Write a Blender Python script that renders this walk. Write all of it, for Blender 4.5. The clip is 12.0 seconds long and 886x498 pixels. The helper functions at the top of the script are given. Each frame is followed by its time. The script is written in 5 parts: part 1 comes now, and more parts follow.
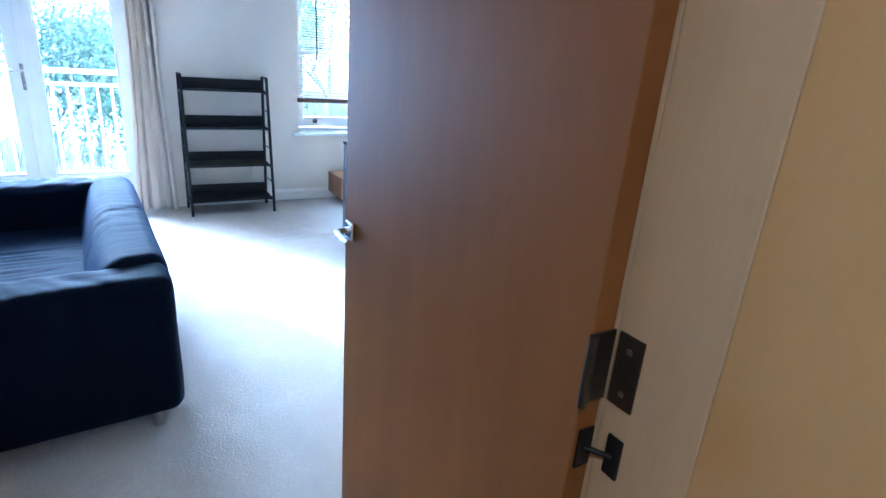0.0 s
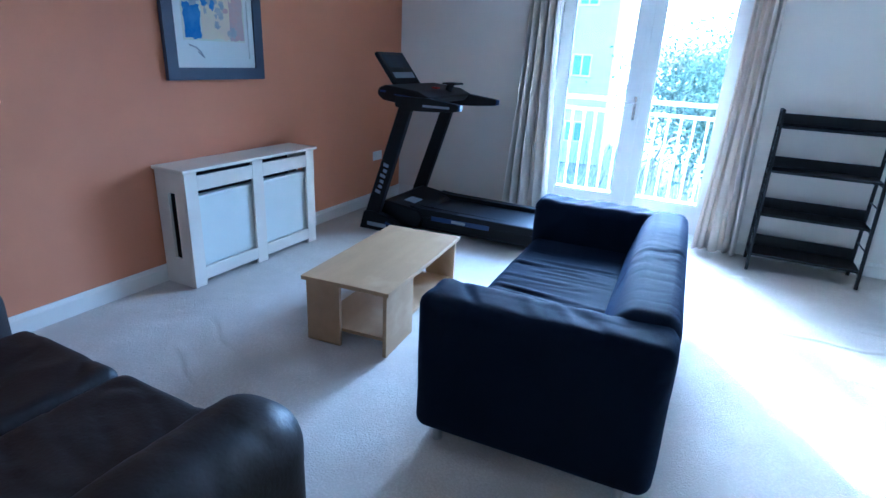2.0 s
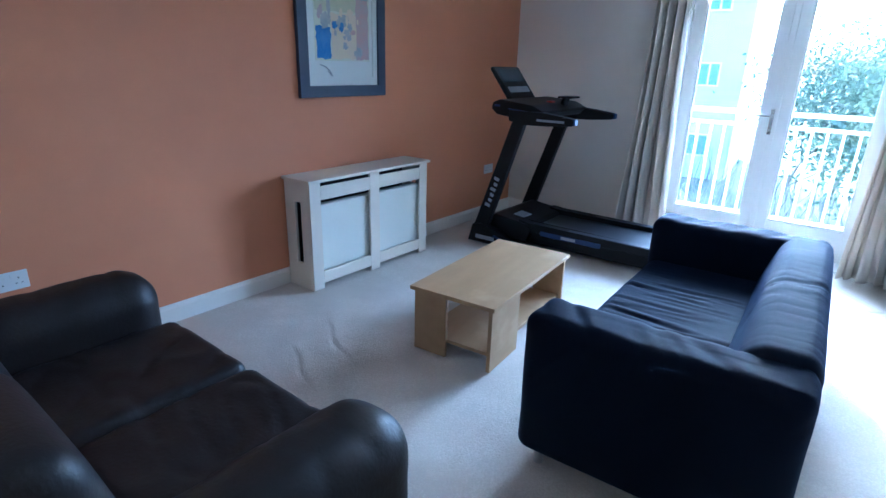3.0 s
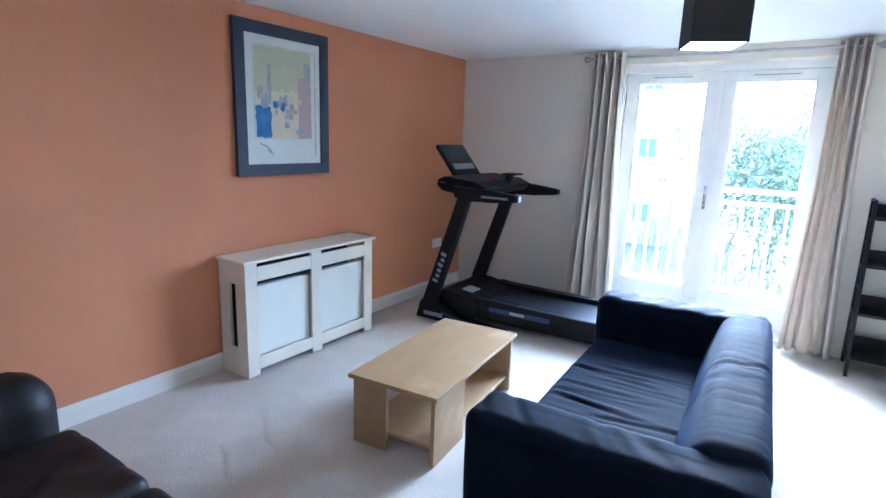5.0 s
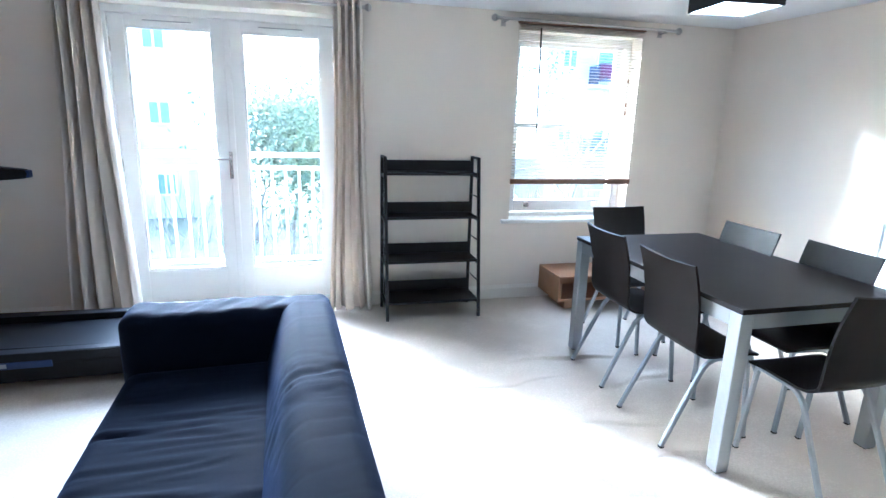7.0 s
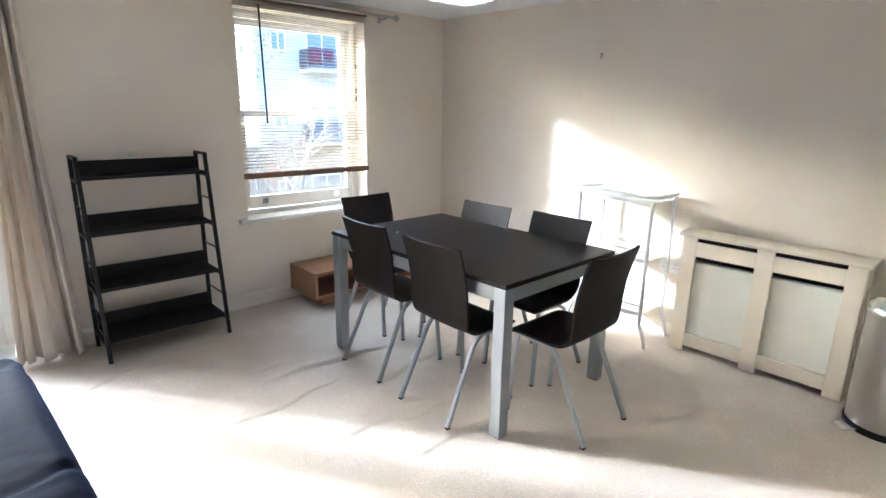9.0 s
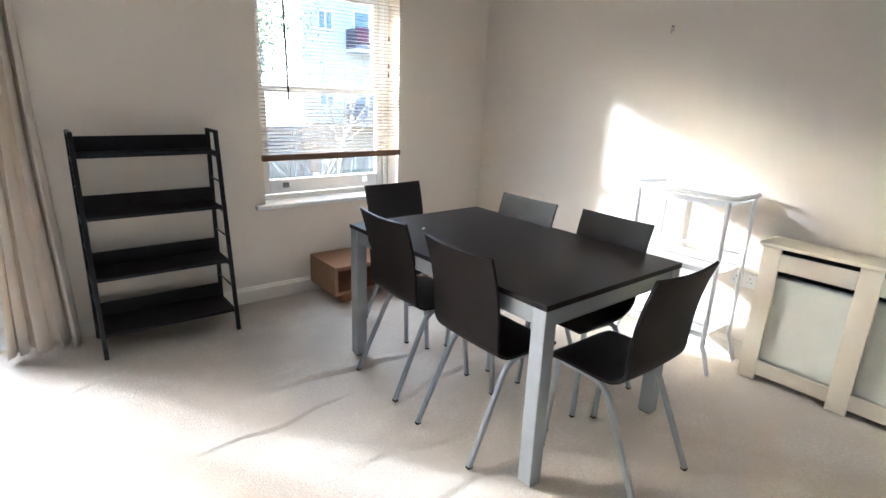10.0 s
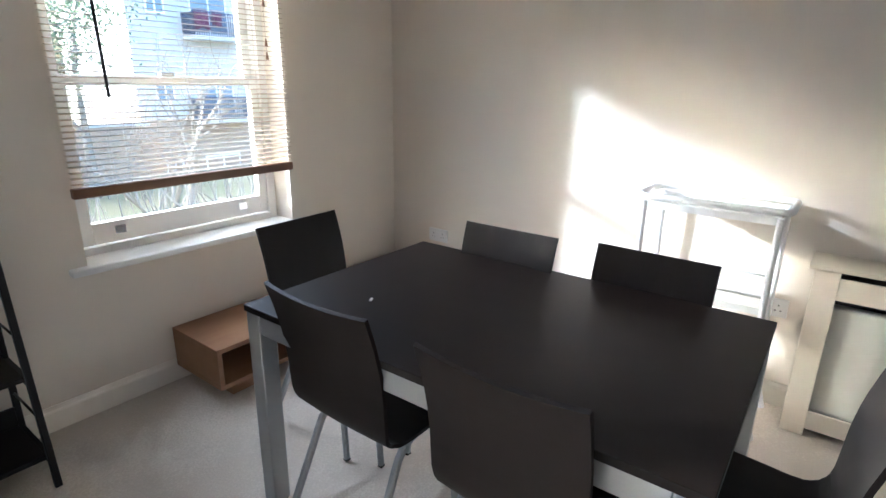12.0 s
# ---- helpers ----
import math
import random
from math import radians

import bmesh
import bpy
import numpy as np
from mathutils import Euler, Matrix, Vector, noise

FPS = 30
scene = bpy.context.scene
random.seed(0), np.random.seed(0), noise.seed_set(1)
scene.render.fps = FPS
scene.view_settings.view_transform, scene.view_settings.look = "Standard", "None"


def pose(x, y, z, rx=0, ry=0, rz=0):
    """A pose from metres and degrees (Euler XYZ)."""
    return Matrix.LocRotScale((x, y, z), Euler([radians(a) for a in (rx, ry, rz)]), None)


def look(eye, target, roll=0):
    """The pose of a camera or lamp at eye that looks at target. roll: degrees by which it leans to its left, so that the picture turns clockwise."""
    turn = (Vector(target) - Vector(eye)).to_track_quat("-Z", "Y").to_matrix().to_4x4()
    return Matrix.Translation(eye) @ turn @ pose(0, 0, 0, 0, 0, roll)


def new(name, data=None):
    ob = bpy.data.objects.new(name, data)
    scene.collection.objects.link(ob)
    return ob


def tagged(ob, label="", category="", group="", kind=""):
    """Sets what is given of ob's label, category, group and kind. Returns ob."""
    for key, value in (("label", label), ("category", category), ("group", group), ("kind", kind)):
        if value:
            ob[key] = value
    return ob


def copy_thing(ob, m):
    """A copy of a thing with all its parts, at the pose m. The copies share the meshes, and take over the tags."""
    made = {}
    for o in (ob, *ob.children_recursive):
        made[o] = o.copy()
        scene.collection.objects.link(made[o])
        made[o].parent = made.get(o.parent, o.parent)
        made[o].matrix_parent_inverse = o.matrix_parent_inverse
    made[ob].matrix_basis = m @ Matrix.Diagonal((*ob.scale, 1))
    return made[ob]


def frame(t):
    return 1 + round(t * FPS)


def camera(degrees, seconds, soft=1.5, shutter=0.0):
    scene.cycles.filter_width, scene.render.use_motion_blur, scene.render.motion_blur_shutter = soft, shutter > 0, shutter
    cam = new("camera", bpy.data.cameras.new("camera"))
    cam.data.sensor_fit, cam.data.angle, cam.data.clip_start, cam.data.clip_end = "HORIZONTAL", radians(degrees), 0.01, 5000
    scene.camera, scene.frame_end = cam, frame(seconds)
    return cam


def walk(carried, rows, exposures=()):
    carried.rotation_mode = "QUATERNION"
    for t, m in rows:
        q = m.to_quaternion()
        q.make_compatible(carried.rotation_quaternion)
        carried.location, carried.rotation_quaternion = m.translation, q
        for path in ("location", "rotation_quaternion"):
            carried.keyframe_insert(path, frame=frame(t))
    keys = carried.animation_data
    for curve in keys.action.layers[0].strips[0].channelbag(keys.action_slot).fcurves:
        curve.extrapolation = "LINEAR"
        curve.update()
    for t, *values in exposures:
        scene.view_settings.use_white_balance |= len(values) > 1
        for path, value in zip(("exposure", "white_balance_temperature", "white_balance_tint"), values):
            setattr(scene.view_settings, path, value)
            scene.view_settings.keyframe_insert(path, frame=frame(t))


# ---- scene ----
cam = camera(79.1, 12.0)
PATH = [
    (0, (0.151, 0.058, 1.417), (1.149, 1.66, 0.756), 4.5),
    (0.5, (0.224, 0.177, 1.409), (0.747, 1.987, 0.739), 3.8),
    (1, (0.219, 0.338, 1.408), (0.407, 2.212, 0.736), 3.0),
    (1.5, (0.205, 0.432, 1.407), (-0.094, 2.29, 0.733), 1.7),
    (2, (0.233, 0.491, 1.403), (-0.589, 2.184, 0.726), 2.9),
    (2.5, (0.223, 0.501, 1.41), (-0.858, 2.04, 0.732), 1.8),
    (3, (0.214, 0.489, 1.419), (-0.945, 1.983, 0.767), 1.6),
    (3.2, (0.219, 0.505, 1.439), (-0.978, 1.978, 0.809), 1.0),
    (4.8, (0.229, 0.58, 1.479), (-0.952, 2.144, 1.081), 1.9),
    (5, (0.215, 0.624, 1.47), (-0.861, 2.26, 1.062), 1.9),
    (5.5, (0.143, 0.787, 1.484), (-0.542, 2.612, 1.038), 1.8),
    (6, (0.094, 0.945, 1.488), (-0.094, 2.884, 1.039), 1.0),
    (6.5, (0.091, 1.126, 1.453), (0.224, 3.069, 0.996), 0.9),
    (7, (0.111, 1.288, 1.438), (0.59, 3.171, 0.962), 1.7),
    (7.5, (0.074, 1.415, 1.442), (1.008, 3.115, 0.955), 0.9),
    (7.7, (0.069, 1.452, 1.439), (1.132, 3.073, 0.947), 0.2),
    (9.3, (0.124, 1.612, 1.451), (1.45, 3.021, 0.945), 1.1),
    (9.5, (0.208, 1.67, 1.433), (1.453, 3.149, 0.921), 0.8),
    (10, (0.418, 1.837, 1.422), (1.617, 3.335, 0.857), 2.2),
    (10.5, (0.533, 2.11, 1.418), (1.642, 3.661, 0.814), 3.2),
    (11, (0.635, 2.372, 1.425), (1.636, 3.994, 0.818), 2.8),
    (11.5, (0.754, 2.664, 1.406), (1.895, 4.204, 0.836), 2.1),
    (12, (0.875, 2.85, 1.405), (2.401, 3.999, 0.812), 0.8),
]
walk(cam, [(t, look(eye, target, roll)) for t, eye, target, roll in PATH],
     exposures=[(0, 5.42, 3700, 4), (0.5, 5.38, 3600, 4), (1.5, 5.32, 3500, 4), (2.5, 5.04, 3720, 4), (3.2, 5.08, 3820, 4), (5, 5.55, 4200, 7), (6.5, 5.45, 4250, 6), (7.5, 5.15, 4500, 6), (9.5, 4.65, 5050, 9), (11, 4.52, 4950, 9), (12, 4.3, 5000, 9)])

# ---- light ----
SUN_TO = Vector((0.550, -0.835, -0.337)).normalized()
world = bpy.data.worlds.new("sky")
scene.world = world
world.use_nodes = True
wn = world.node_tree.nodes
sky = wn.new("ShaderNodeTexSky")
sky.sky_type, sky.sun_disc = "NISHITA", False
sky.sun_elevation, sky.sun_rotation = radians(18.6), math.atan2(-0.550, 0.835)
sky.dust_density = 9.0
world.node_tree.links.new(sky.outputs[0], wn["Background"].inputs[0])
wn["Background"].inputs[1].default_value = 0.15
sun = new("sun", bpy.data.lights.new("sun", "SUN"))
sun.data.energy, sun.data.angle, sun.data.color = 1.4, radians(3.0), (1.0, 0.94, 0.85)
sun.matrix_world = look((-12, 20, 8), Vector((-12, 20, 8)) + SUN_TO)


def opening_light(name, panes, z0, z1, y, rows, watts, toward):
    """The hazy sky's light at a glazed opening, pane by pane, looking inward and down."""
    high = (z1 - z0) / rows
    for x0, x1 in panes:
        for k in range(rows):
            lamp = new(name, bpy.data.lights.new(name, "AREA"))
            lamp.data.shape, lamp.data.size, lamp.data.size_y = "RECTANGLE", x1 - x0, high
            lamp.data.energy, lamp.data.color, lamp.data.spread = watts / rows / len(panes), (1.0, 0.985, 0.97), radians(98)
            at = Vector(((x0 + x1) / 2, y, z0 + high * (k + 0.5)))
            lamp.matrix_world = look(at, at + Vector(toward))


opening_light("french_door_skylight", ((-1.05, -0.51), (-0.32, 0.22)), 0.28, 1.97, 5.36, 2, 1.8, (0.0, -1.0, -0.45))
opening_light("sash_window_skylight", ((1.76, 2.61),), 0.79, 2.0, 5.20, 2, 0.38, (0.35, -1.0, -0.90))


# ---- materials ----
def material(name, a, b=None, rough=0.6, metal=0.0, scale=6.0, grain=60.0, bump=0.1, depth=0.002, stretch=(1, 1, 1), sheen=0.0, spec=0.5, stains=None, weight=0.45, span=(0.45, 0.98), folds=None, thin=0.0):
    """A principled material: two colours mixed by broad and fine noise, and a fine relief."""
    m = bpy.data.materials.new(name)
    m.use_nodes = True
    nt, link = m.node_tree, m.node_tree.links.new
    p = nt.nodes["Principled BSDF"]
    p.inputs["Roughness"].default_value, p.inputs["Metallic"].default_value = rough, metal
    p.inputs["Specular IOR Level"].default_value = spec
    p.inputs["Sheen Weight"].default_value = sheen
    p.inputs["Sheen Roughness"].default_value = 0.35
    p.inputs["Sheen Tint"].default_value = (*(min(1.0, c * 1.0 / max(a)) for c in a), 1)
    b = b or tuple(c * 0.86 for c in a)
    co = nt.nodes.new("ShaderNodeTexCoord")
    mp = nt.nodes.new("ShaderNodeMapping")
    mp.inputs["Scale"].default_value = stretch
    link(co.outputs["Object"], mp.inputs[0])
    broad, fine = nt.nodes.new("ShaderNodeTexNoise"), nt.nodes.new("ShaderNodeTexNoise")
    broad.inputs["Scale"].default_value, broad.inputs["Detail"].default_value = scale, 4
    fine.inputs["Scale"].default_value, fine.inputs["Detail"].default_value = grain, 3
    link(mp.outputs[0], broad.inputs[0]), link(mp.outputs[0], fine.inputs[0])
    mix = nt.nodes.new("ShaderNodeMath")
    mix.operation = "MULTIPLY_ADD"
    mix.inputs[1].default_value = weight
    link(fine.outputs[0], mix.inputs[0]), link(broad.outputs[0], mix.inputs[2])
    ramp = nt.nodes.new("ShaderNodeValToRGB")
    ramp.color_ramp.elements[0].position, ramp.color_ramp.elements[1].position = span
    ramp.color_ramp.elements[0].color, ramp.color_ramp.elements[1].color = (*a, 1), (*b, 1)
    link(mix.outputs[0], ramp.inputs[0])
    out = ramp.outputs[0]
    if stains:
        st = nt.nodes.new("ShaderNodeTexNoise")
        st.inputs["Scale"].default_value, st.inputs["Detail"].default_value = stains[1], 5
        link(co.outputs["Object"], st.inputs[0])
        sr = nt.nodes.new("ShaderNodeValToRGB")
        sr.color_ramp.elements[0].position, sr.color_ramp.elements[1].position = 0.56, 0.72
        sr.color_ramp.elements[0].color, sr.color_ramp.elements[1].color = (0, 0, 0, 1), (0.55, 0.55, 0.55, 1)
        link(st.outputs[0], sr.inputs[0])
        mx = nt.nodes.new("ShaderNodeMix")
        mx.data_type = "RGBA"
        link(sr.outputs[0], mx.inputs[0]), link(out, mx.inputs[6])
        mx.inputs[7].default_value = (*stains[0], 1)
        out = mx.outputs[2]
    link(out, p.inputs["Base Color"])
    if bump:
        bp = nt.nodes.new("ShaderNodeBump")
        bp.inputs["Strength"].default_value, bp.inputs["Distance"].default_value = bump, depth
        link(fine.outputs[0], bp.inputs["Height"]), link(bp.outputs[0], p.inputs["Normal"])
        if folds:
            fm, fn, fb = nt.nodes.new("ShaderNodeMapping"), nt.nodes.new("ShaderNodeTexNoise"), nt.nodes.new("ShaderNodeBump")
            fm.inputs["Scale"].default_value = folds[0]
            fn.noise_type, fn.normalize = "RIDGED_MULTIFRACTAL", True
            fn.inputs["Scale"].default_value, fn.inputs["Detail"].default_value, fn.inputs["Distortion"].default_value = 1.0, 2.0, 0.6
            fb.inputs["Strength"].default_value, fb.inputs["Distance"].default_value, fb.invert = folds[1], folds[2], True
            link(co.outputs["Object"], fm.inputs[0]), link(fm.outputs[0], fn.inputs[0]), link(fn.outputs[0], fb.inputs["Height"])
            link(fb.outputs[0], bp.inputs["Normal"])
    if thin:
        tl, ms = nt.nodes.new("ShaderNodeBsdfTranslucent"), nt.nodes.new("ShaderNodeMixShader")
        ms.inputs[0].default_value = thin
        link(out, tl.inputs[0]), link(p.outputs[0], ms.inputs[1]), link(tl.outputs[0], ms.inputs[2])
        link(ms.outputs[0], nt.nodes["Material Output"].inputs[0])
    return m


def glass_material(name):
    m = bpy.data.materials.new(name)
    m.use_nodes = True
    nt = m.node_tree
    clear, gloss, mix, fr = (nt.nodes.new("ShaderNode" + k) for k in ("BsdfTransparent", "BsdfGlossy", "MixShader", "Fresnel"))
    gloss.inputs["Roughness"].default_value = 0.02
    clear.inputs[0].default_value = (0.95, 0.97, 0.97, 1)
    nt.links.new(fr.outputs[0], mix.inputs[0])
    nt.links.new(clear.outputs[0], mix.inputs[1])
    nt.links.new(gloss.outputs[0], mix.inputs[2])
    nt.links.new(mix.outputs[0], nt.nodes["Material Output"].inputs[0])
    return m


def lit_material(name, color, strength):
    m = material(name, color, rough=0.5)
    p = m.node_tree.nodes["Principled BSDF"]
    p.inputs["Emission Color"].default_value, p.inputs["Emission Strength"].default_value = (*color, 1), strength
    return m


CREAM = material("cream wall paint", (0.76, 0.70, 0.605), (0.725, 0.665, 0.57), 0.75, scale=1.3, grain=220, bump=0.15, depth=0.0008)
ORANGE = material("terracotta wall paint", (0.60, 0.260, 0.120), (0.55, 0.230, 0.105), 0.7, scale=1.5, grain=220, bump=0.15, depth=0.0008)
OCHRE = material("ochre wall paint", (0.52, 0.325, 0.105), (0.48, 0.30, 0.095), 0.7, scale=1.5, grain=220, bump=0.15, depth=0.0008)
WHITE_CEIL = material("white ceiling paint", (0.84, 0.84, 0.83), (0.80, 0.80, 0.79), 0.85, scale=2, grain=150, bump=0.1, depth=0.001)
GLOSS_WHITE = material("white gloss paint", (0.82, 0.82, 0.80), (0.78, 0.78, 0.76), 0.35, scale=3, grain=40, bump=0.05, depth=0.0006)
CARPET = material("cream loop carpet", (0.69, 0.63, 0.55), (0.555, 0.495, 0.42), 0.95, scale=2.4, grain=130, bump=0.55, depth=0.006, sheen=0.1, spec=0.1, stains=((0.48, 0.41, 0.33), 2.1), weight=0.9, span=(0.62, 1.0))
NAVY = material("navy cotton cover", (0.0040, 0.0070, 0.0185), (0.0027, 0.0047, 0.0125), 0.8, scale=3, grain=420, bump=0.35, depth=0.0015, sheen=0.06, spec=0.10, folds=((3.4, 15.0, 6.5), 0.22, 0.012))
LEATHER = material("dark brown leather", (0.015, 0.0105, 0.009), (0.009, 0.0065, 0.0055), 0.52, scale=5, grain=90, bump=0.45, depth=0.0025, spec=0.3, stains=((0.024, 0.016, 0.013), 3.0), folds=((5.0, 5.0, 5.0), 0.3, 0.008))
OAK = material("pale oak veneer", (0.42, 0.275, 0.13), (0.35, 0.225, 0.10), 0.42, scale=2.2, grain=26, bump=0.05, depth=0.0006, stretch=(6, 1, 6), stains=((0.62, 0.46, 0.27), 3.2))
DOOR_OAK = material("oak door veneer", (0.23, 0.100, 0.024), (0.20, 0.084, 0.019), 0.55, spec=0.06, scale=2.0, grain=30, bump=0.06, depth=0.0006, stretch=(6, 6, 0.6))
JAMB_OAK = material("pale door lining", (0.55, 0.41, 0.23), (0.49, 0.355, 0.195), 0.45, scale=2.0, grain=30, bump=0.06, depth=0.0006, stretch=(6, 6, 0.6))
WALNUT = material("mid brown veneer", (0.33, 0.175, 0.085), (0.26, 0.13, 0.06), 0.4, scale=2, grain=30, bump=0.05, depth=0.0006, stretch=(1, 7, 7))
WENGE = material("black-brown veneer", (0.011, 0.008, 0.0072), (0.007, 0.005, 0.0046), 0.42, scale=3, grain=45, bump=0.12, depth=0.0006, stretch=(7, 1, 7), spec=0.2)
WENGE_CHAIR = material("black-brown moulded ply", (0.0100, 0.0070, 0.0064), (0.0065, 0.0046, 0.0042), 0.5, scale=3, grain=45, bump=0.1, depth=0.0005, stretch=(7, 7, 1), spec=0.18)
BLACK_WOOD = material("black stained wood", (0.006, 0.0055, 0.0055), (0.004, 0.0035, 0.0035), 0.5, scale=4, grain=60, bump=0.15, depth=0.0006, stretch=(1, 7, 7), spec=0.3)
BLACK_STEEL = material("black painted steel", (0.009, 0.009, 0.009), (0.006, 0.006, 0.006), 0.4, scale=8, grain=90, bump=0.06, depth=0.0004, spec=0.3)
SILVER = material("silver painted steel", (0.36, 0.375, 0.39), (0.32, 0.335, 0.35), 0.40, 0.5, scale=5, grain=150, bump=0.04, depth=0.0004)
CHROME = material("chrome", (0.82, 0.82, 0.82), (0.77, 0.77, 0.77), 0.24, 1.0, scale=5, grain=90, bump=0.02, depth=0.0003)
NICKEL = material("brushed nickel", (0.52, 0.50, 0.47), (0.46, 0.44, 0.41), 0.32, 1.0, scale=5, grain=130, bump=0.05, depth=0.0003)
DARK_BRONZE = material("dull brass hinge plate", (0.10, 0.085, 0.065), (0.07, 0.06, 0.045), 0.4, 0.8, scale=20, grain=120, bump=0.1, depth=0.0004)
SKIRTING = material("cream gloss skirting paint", (0.80, 0.755, 0.67), (0.76, 0.715, 0.63), 0.4, scale=3, grain=60, bump=0.05, depth=0.0006)
CABINET_CREAM = material("cream painted board", (0.76, 0.69, 0.57), (0.72, 0.65, 0.53), 0.5, scale=3, grain=120, bump=0.08, depth=0.0006)
RADIATOR = material("white enamel", (0.76, 0.76, 0.68), (0.72, 0.72, 0.64), 0.35, scale=3, grain=60, bump=0.03, depth=0.0004)
GAP_SHADE = material("dark shade in the cover gaps", (0.03, 0.028, 0.025), (0.02, 0.019, 0.017), 0.9)
CURTAIN = material("beige woven curtain", (0.75, 0.68, 0.59), (0.69, 0.62, 0.53), 0.8, scale=4, grain=380, bump=0.3, depth=0.001, spec=0.2, thin=0.18, folds=((9.0, 9.0, 2.2), 0.45, 0.02))
BLIND_WOOD = material("light wooden slat", (0.50, 0.44, 0.35), (0.43, 0.37, 0.29), 0.5, scale=4, grain=40, bump=0.05, depth=0.0004, stretch=(1, 8, 8))
BLIND_RAIL = material("brown wooden rail", (0.20, 0.105, 0.05), (0.15, 0.075, 0.035), 0.45, scale=4, grain=40, bump=0.08, depth=0.0005, stretch=(1, 8, 8))
PLASTIC_BLACK = material("black plastic", (0.006, 0.006, 0.0075), (0.004, 0.004, 0.005), 0.45, scale=6, grain=260, bump=0.15, depth=0.0004, spec=0.2)
BELT = material("running belt rubber", (0.010, 0.012, 0.017), (0.007, 0.009, 0.013), 0.38, scale=6, grain=320, bump=0.2, depth=0.0004, spec=0.5)
PLASTIC_BLUE = material("blue plastic trim", (0.007, 0.028, 0.11), (0.005, 0.022, 0.09), 0.35, scale=6, grain=160, bump=0.05, depth=0.0003)
PLASTIC_GREY = material("grey plastic trim", (0.33, 0.34, 0.36), (0.29, 0.30, 0.32), 0.4, scale=6, grain=160, bump=0.05, depth=0.0003)
PLASTIC_WHITE = material("white plastic", (0.80, 0.80, 0.78), (0.76, 0.76, 0.74), 0.35, scale=6, grain=100, bump=0.03, depth=0.0003)
WHITE_STEEL = material("white powder-coated steel", (0.80, 0.80, 0.80), (0.76, 0.76, 0.76), 0.35, scale=6, grain=160, bump=0.04, depth=0.0003)
SHADE_BLACK = material("black-brown lampshade fabric", (0.020, 0.017, 0.015), (0.014, 0.012, 0.010), 0.85, scale=6, grain=420, bump=0.3, depth=0.0006)
DIFFUSER = lit_material("lit white diffuser", (1.0, 0.96, 0.90), 0.4)
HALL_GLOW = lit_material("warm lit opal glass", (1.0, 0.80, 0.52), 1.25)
FRAME_NAVY = material("navy stained frame", (0.040, 0.050, 0.085), (0.030, 0.038, 0.065), 0.45, scale=4, grain=60, bump=0.1, depth=0.0005, stretch=(7, 1, 1))
MOUNT = material("cream picture mount", (0.74, 0.76, 0.72), (0.71, 0.73, 0.69), 0.8, grain=200, bump=0.05)
GLASS = glass_material("window glass")
MASONRY = material("white render", (0.58, 0.58, 0.56), (0.50, 0.50, 0.48), 0.9, scale=0.6, grain=20, bump=0.2, depth=0.01)
BRICK = material("buff brick", (0.38, 0.28, 0.19), (0.30, 0.21, 0.14), 0.9, scale=0.8, grain=14, bump=0.4, depth=0.02)
DARK_PANE = material("dark window pane", (0.05, 0.07, 0.09), (0.04, 0.055, 0.07), 0.12)
FAR_PANE = material("far window pane", (0.22, 0.28, 0.34), (0.16, 0.21, 0.26), 0.2)
GRASS = material("winter grass and scrub", (0.10, 0.105, 0.045), (0.17, 0.14, 0.085), 0.95, scale=0.4, grain=6, bump=0.6, depth=0.05)
BARK = material("pale bark", (0.30, 0.26, 0.21), (0.20, 0.17, 0.13), 0.9, scale=4, grain=30, bump=0.5, depth=0.01)
LEAF = material("evergreen leaf", (0.085, 0.12, 0.075), (0.115, 0.14, 0.09), 0.6, scale=1.5, grain=9, bump=0, thin=0.5)


# ---- builders ----
def thing(name, at=(0, 0, 0), turn=0.0, label="", category="", group="", kind=""):
    ob = new(name)
    ob.matrix_basis = pose(*at, 0, 0, turn)
    ob.empty_display_size = 0.1
    return tagged(ob, label, category, group, kind)


def part(name, bm, mat, parent=None, label="", smooth=False):
    me = bpy.data.meshes.new(name)
    bmesh.ops.recalc_face_normals(bm, faces=bm.faces)
    if smooth:
        for e in bm.edges:
            if len(e.link_faces) == 2 and e.calc_face_angle(0.0) > 0.75:
                e.smooth = False
    bm.to_mesh(me)
    bm.free()
    me.materials.append(mat)
    if smooth:
        me.polygons.foreach_set("use_smooth", [True] * len(me.polygons))
    ob = new(name, me)
    ob.parent = parent
    return tagged(ob, label)


def add_box(bm, lo, hi, bevel=0.0, segments=2, turn=None):
    lo, hi = Vector(lo), Vector(hi)
    m = Matrix.Translation((lo + hi) / 2) @ Matrix.Diagonal((*(hi - lo), 1))
    if turn:
        m = turn @ m
    vs = bmesh.ops.create_cube(bm, size=1, matrix=m)["verts"]
    if bevel:
        es = list({e for v in vs for e in v.link_edges})
        bmesh.ops.bevel(bm, geom=es, offset=bevel, segments=segments, profile=0.5, affect="EDGES")
    return bm


def box(name, lo, hi, mat, parent=None, bevel=0.003, label="", segments=2, turn=None):
    return part(name, add_box(bmesh.new(), lo, hi, bevel, segments, turn), mat, parent, label)


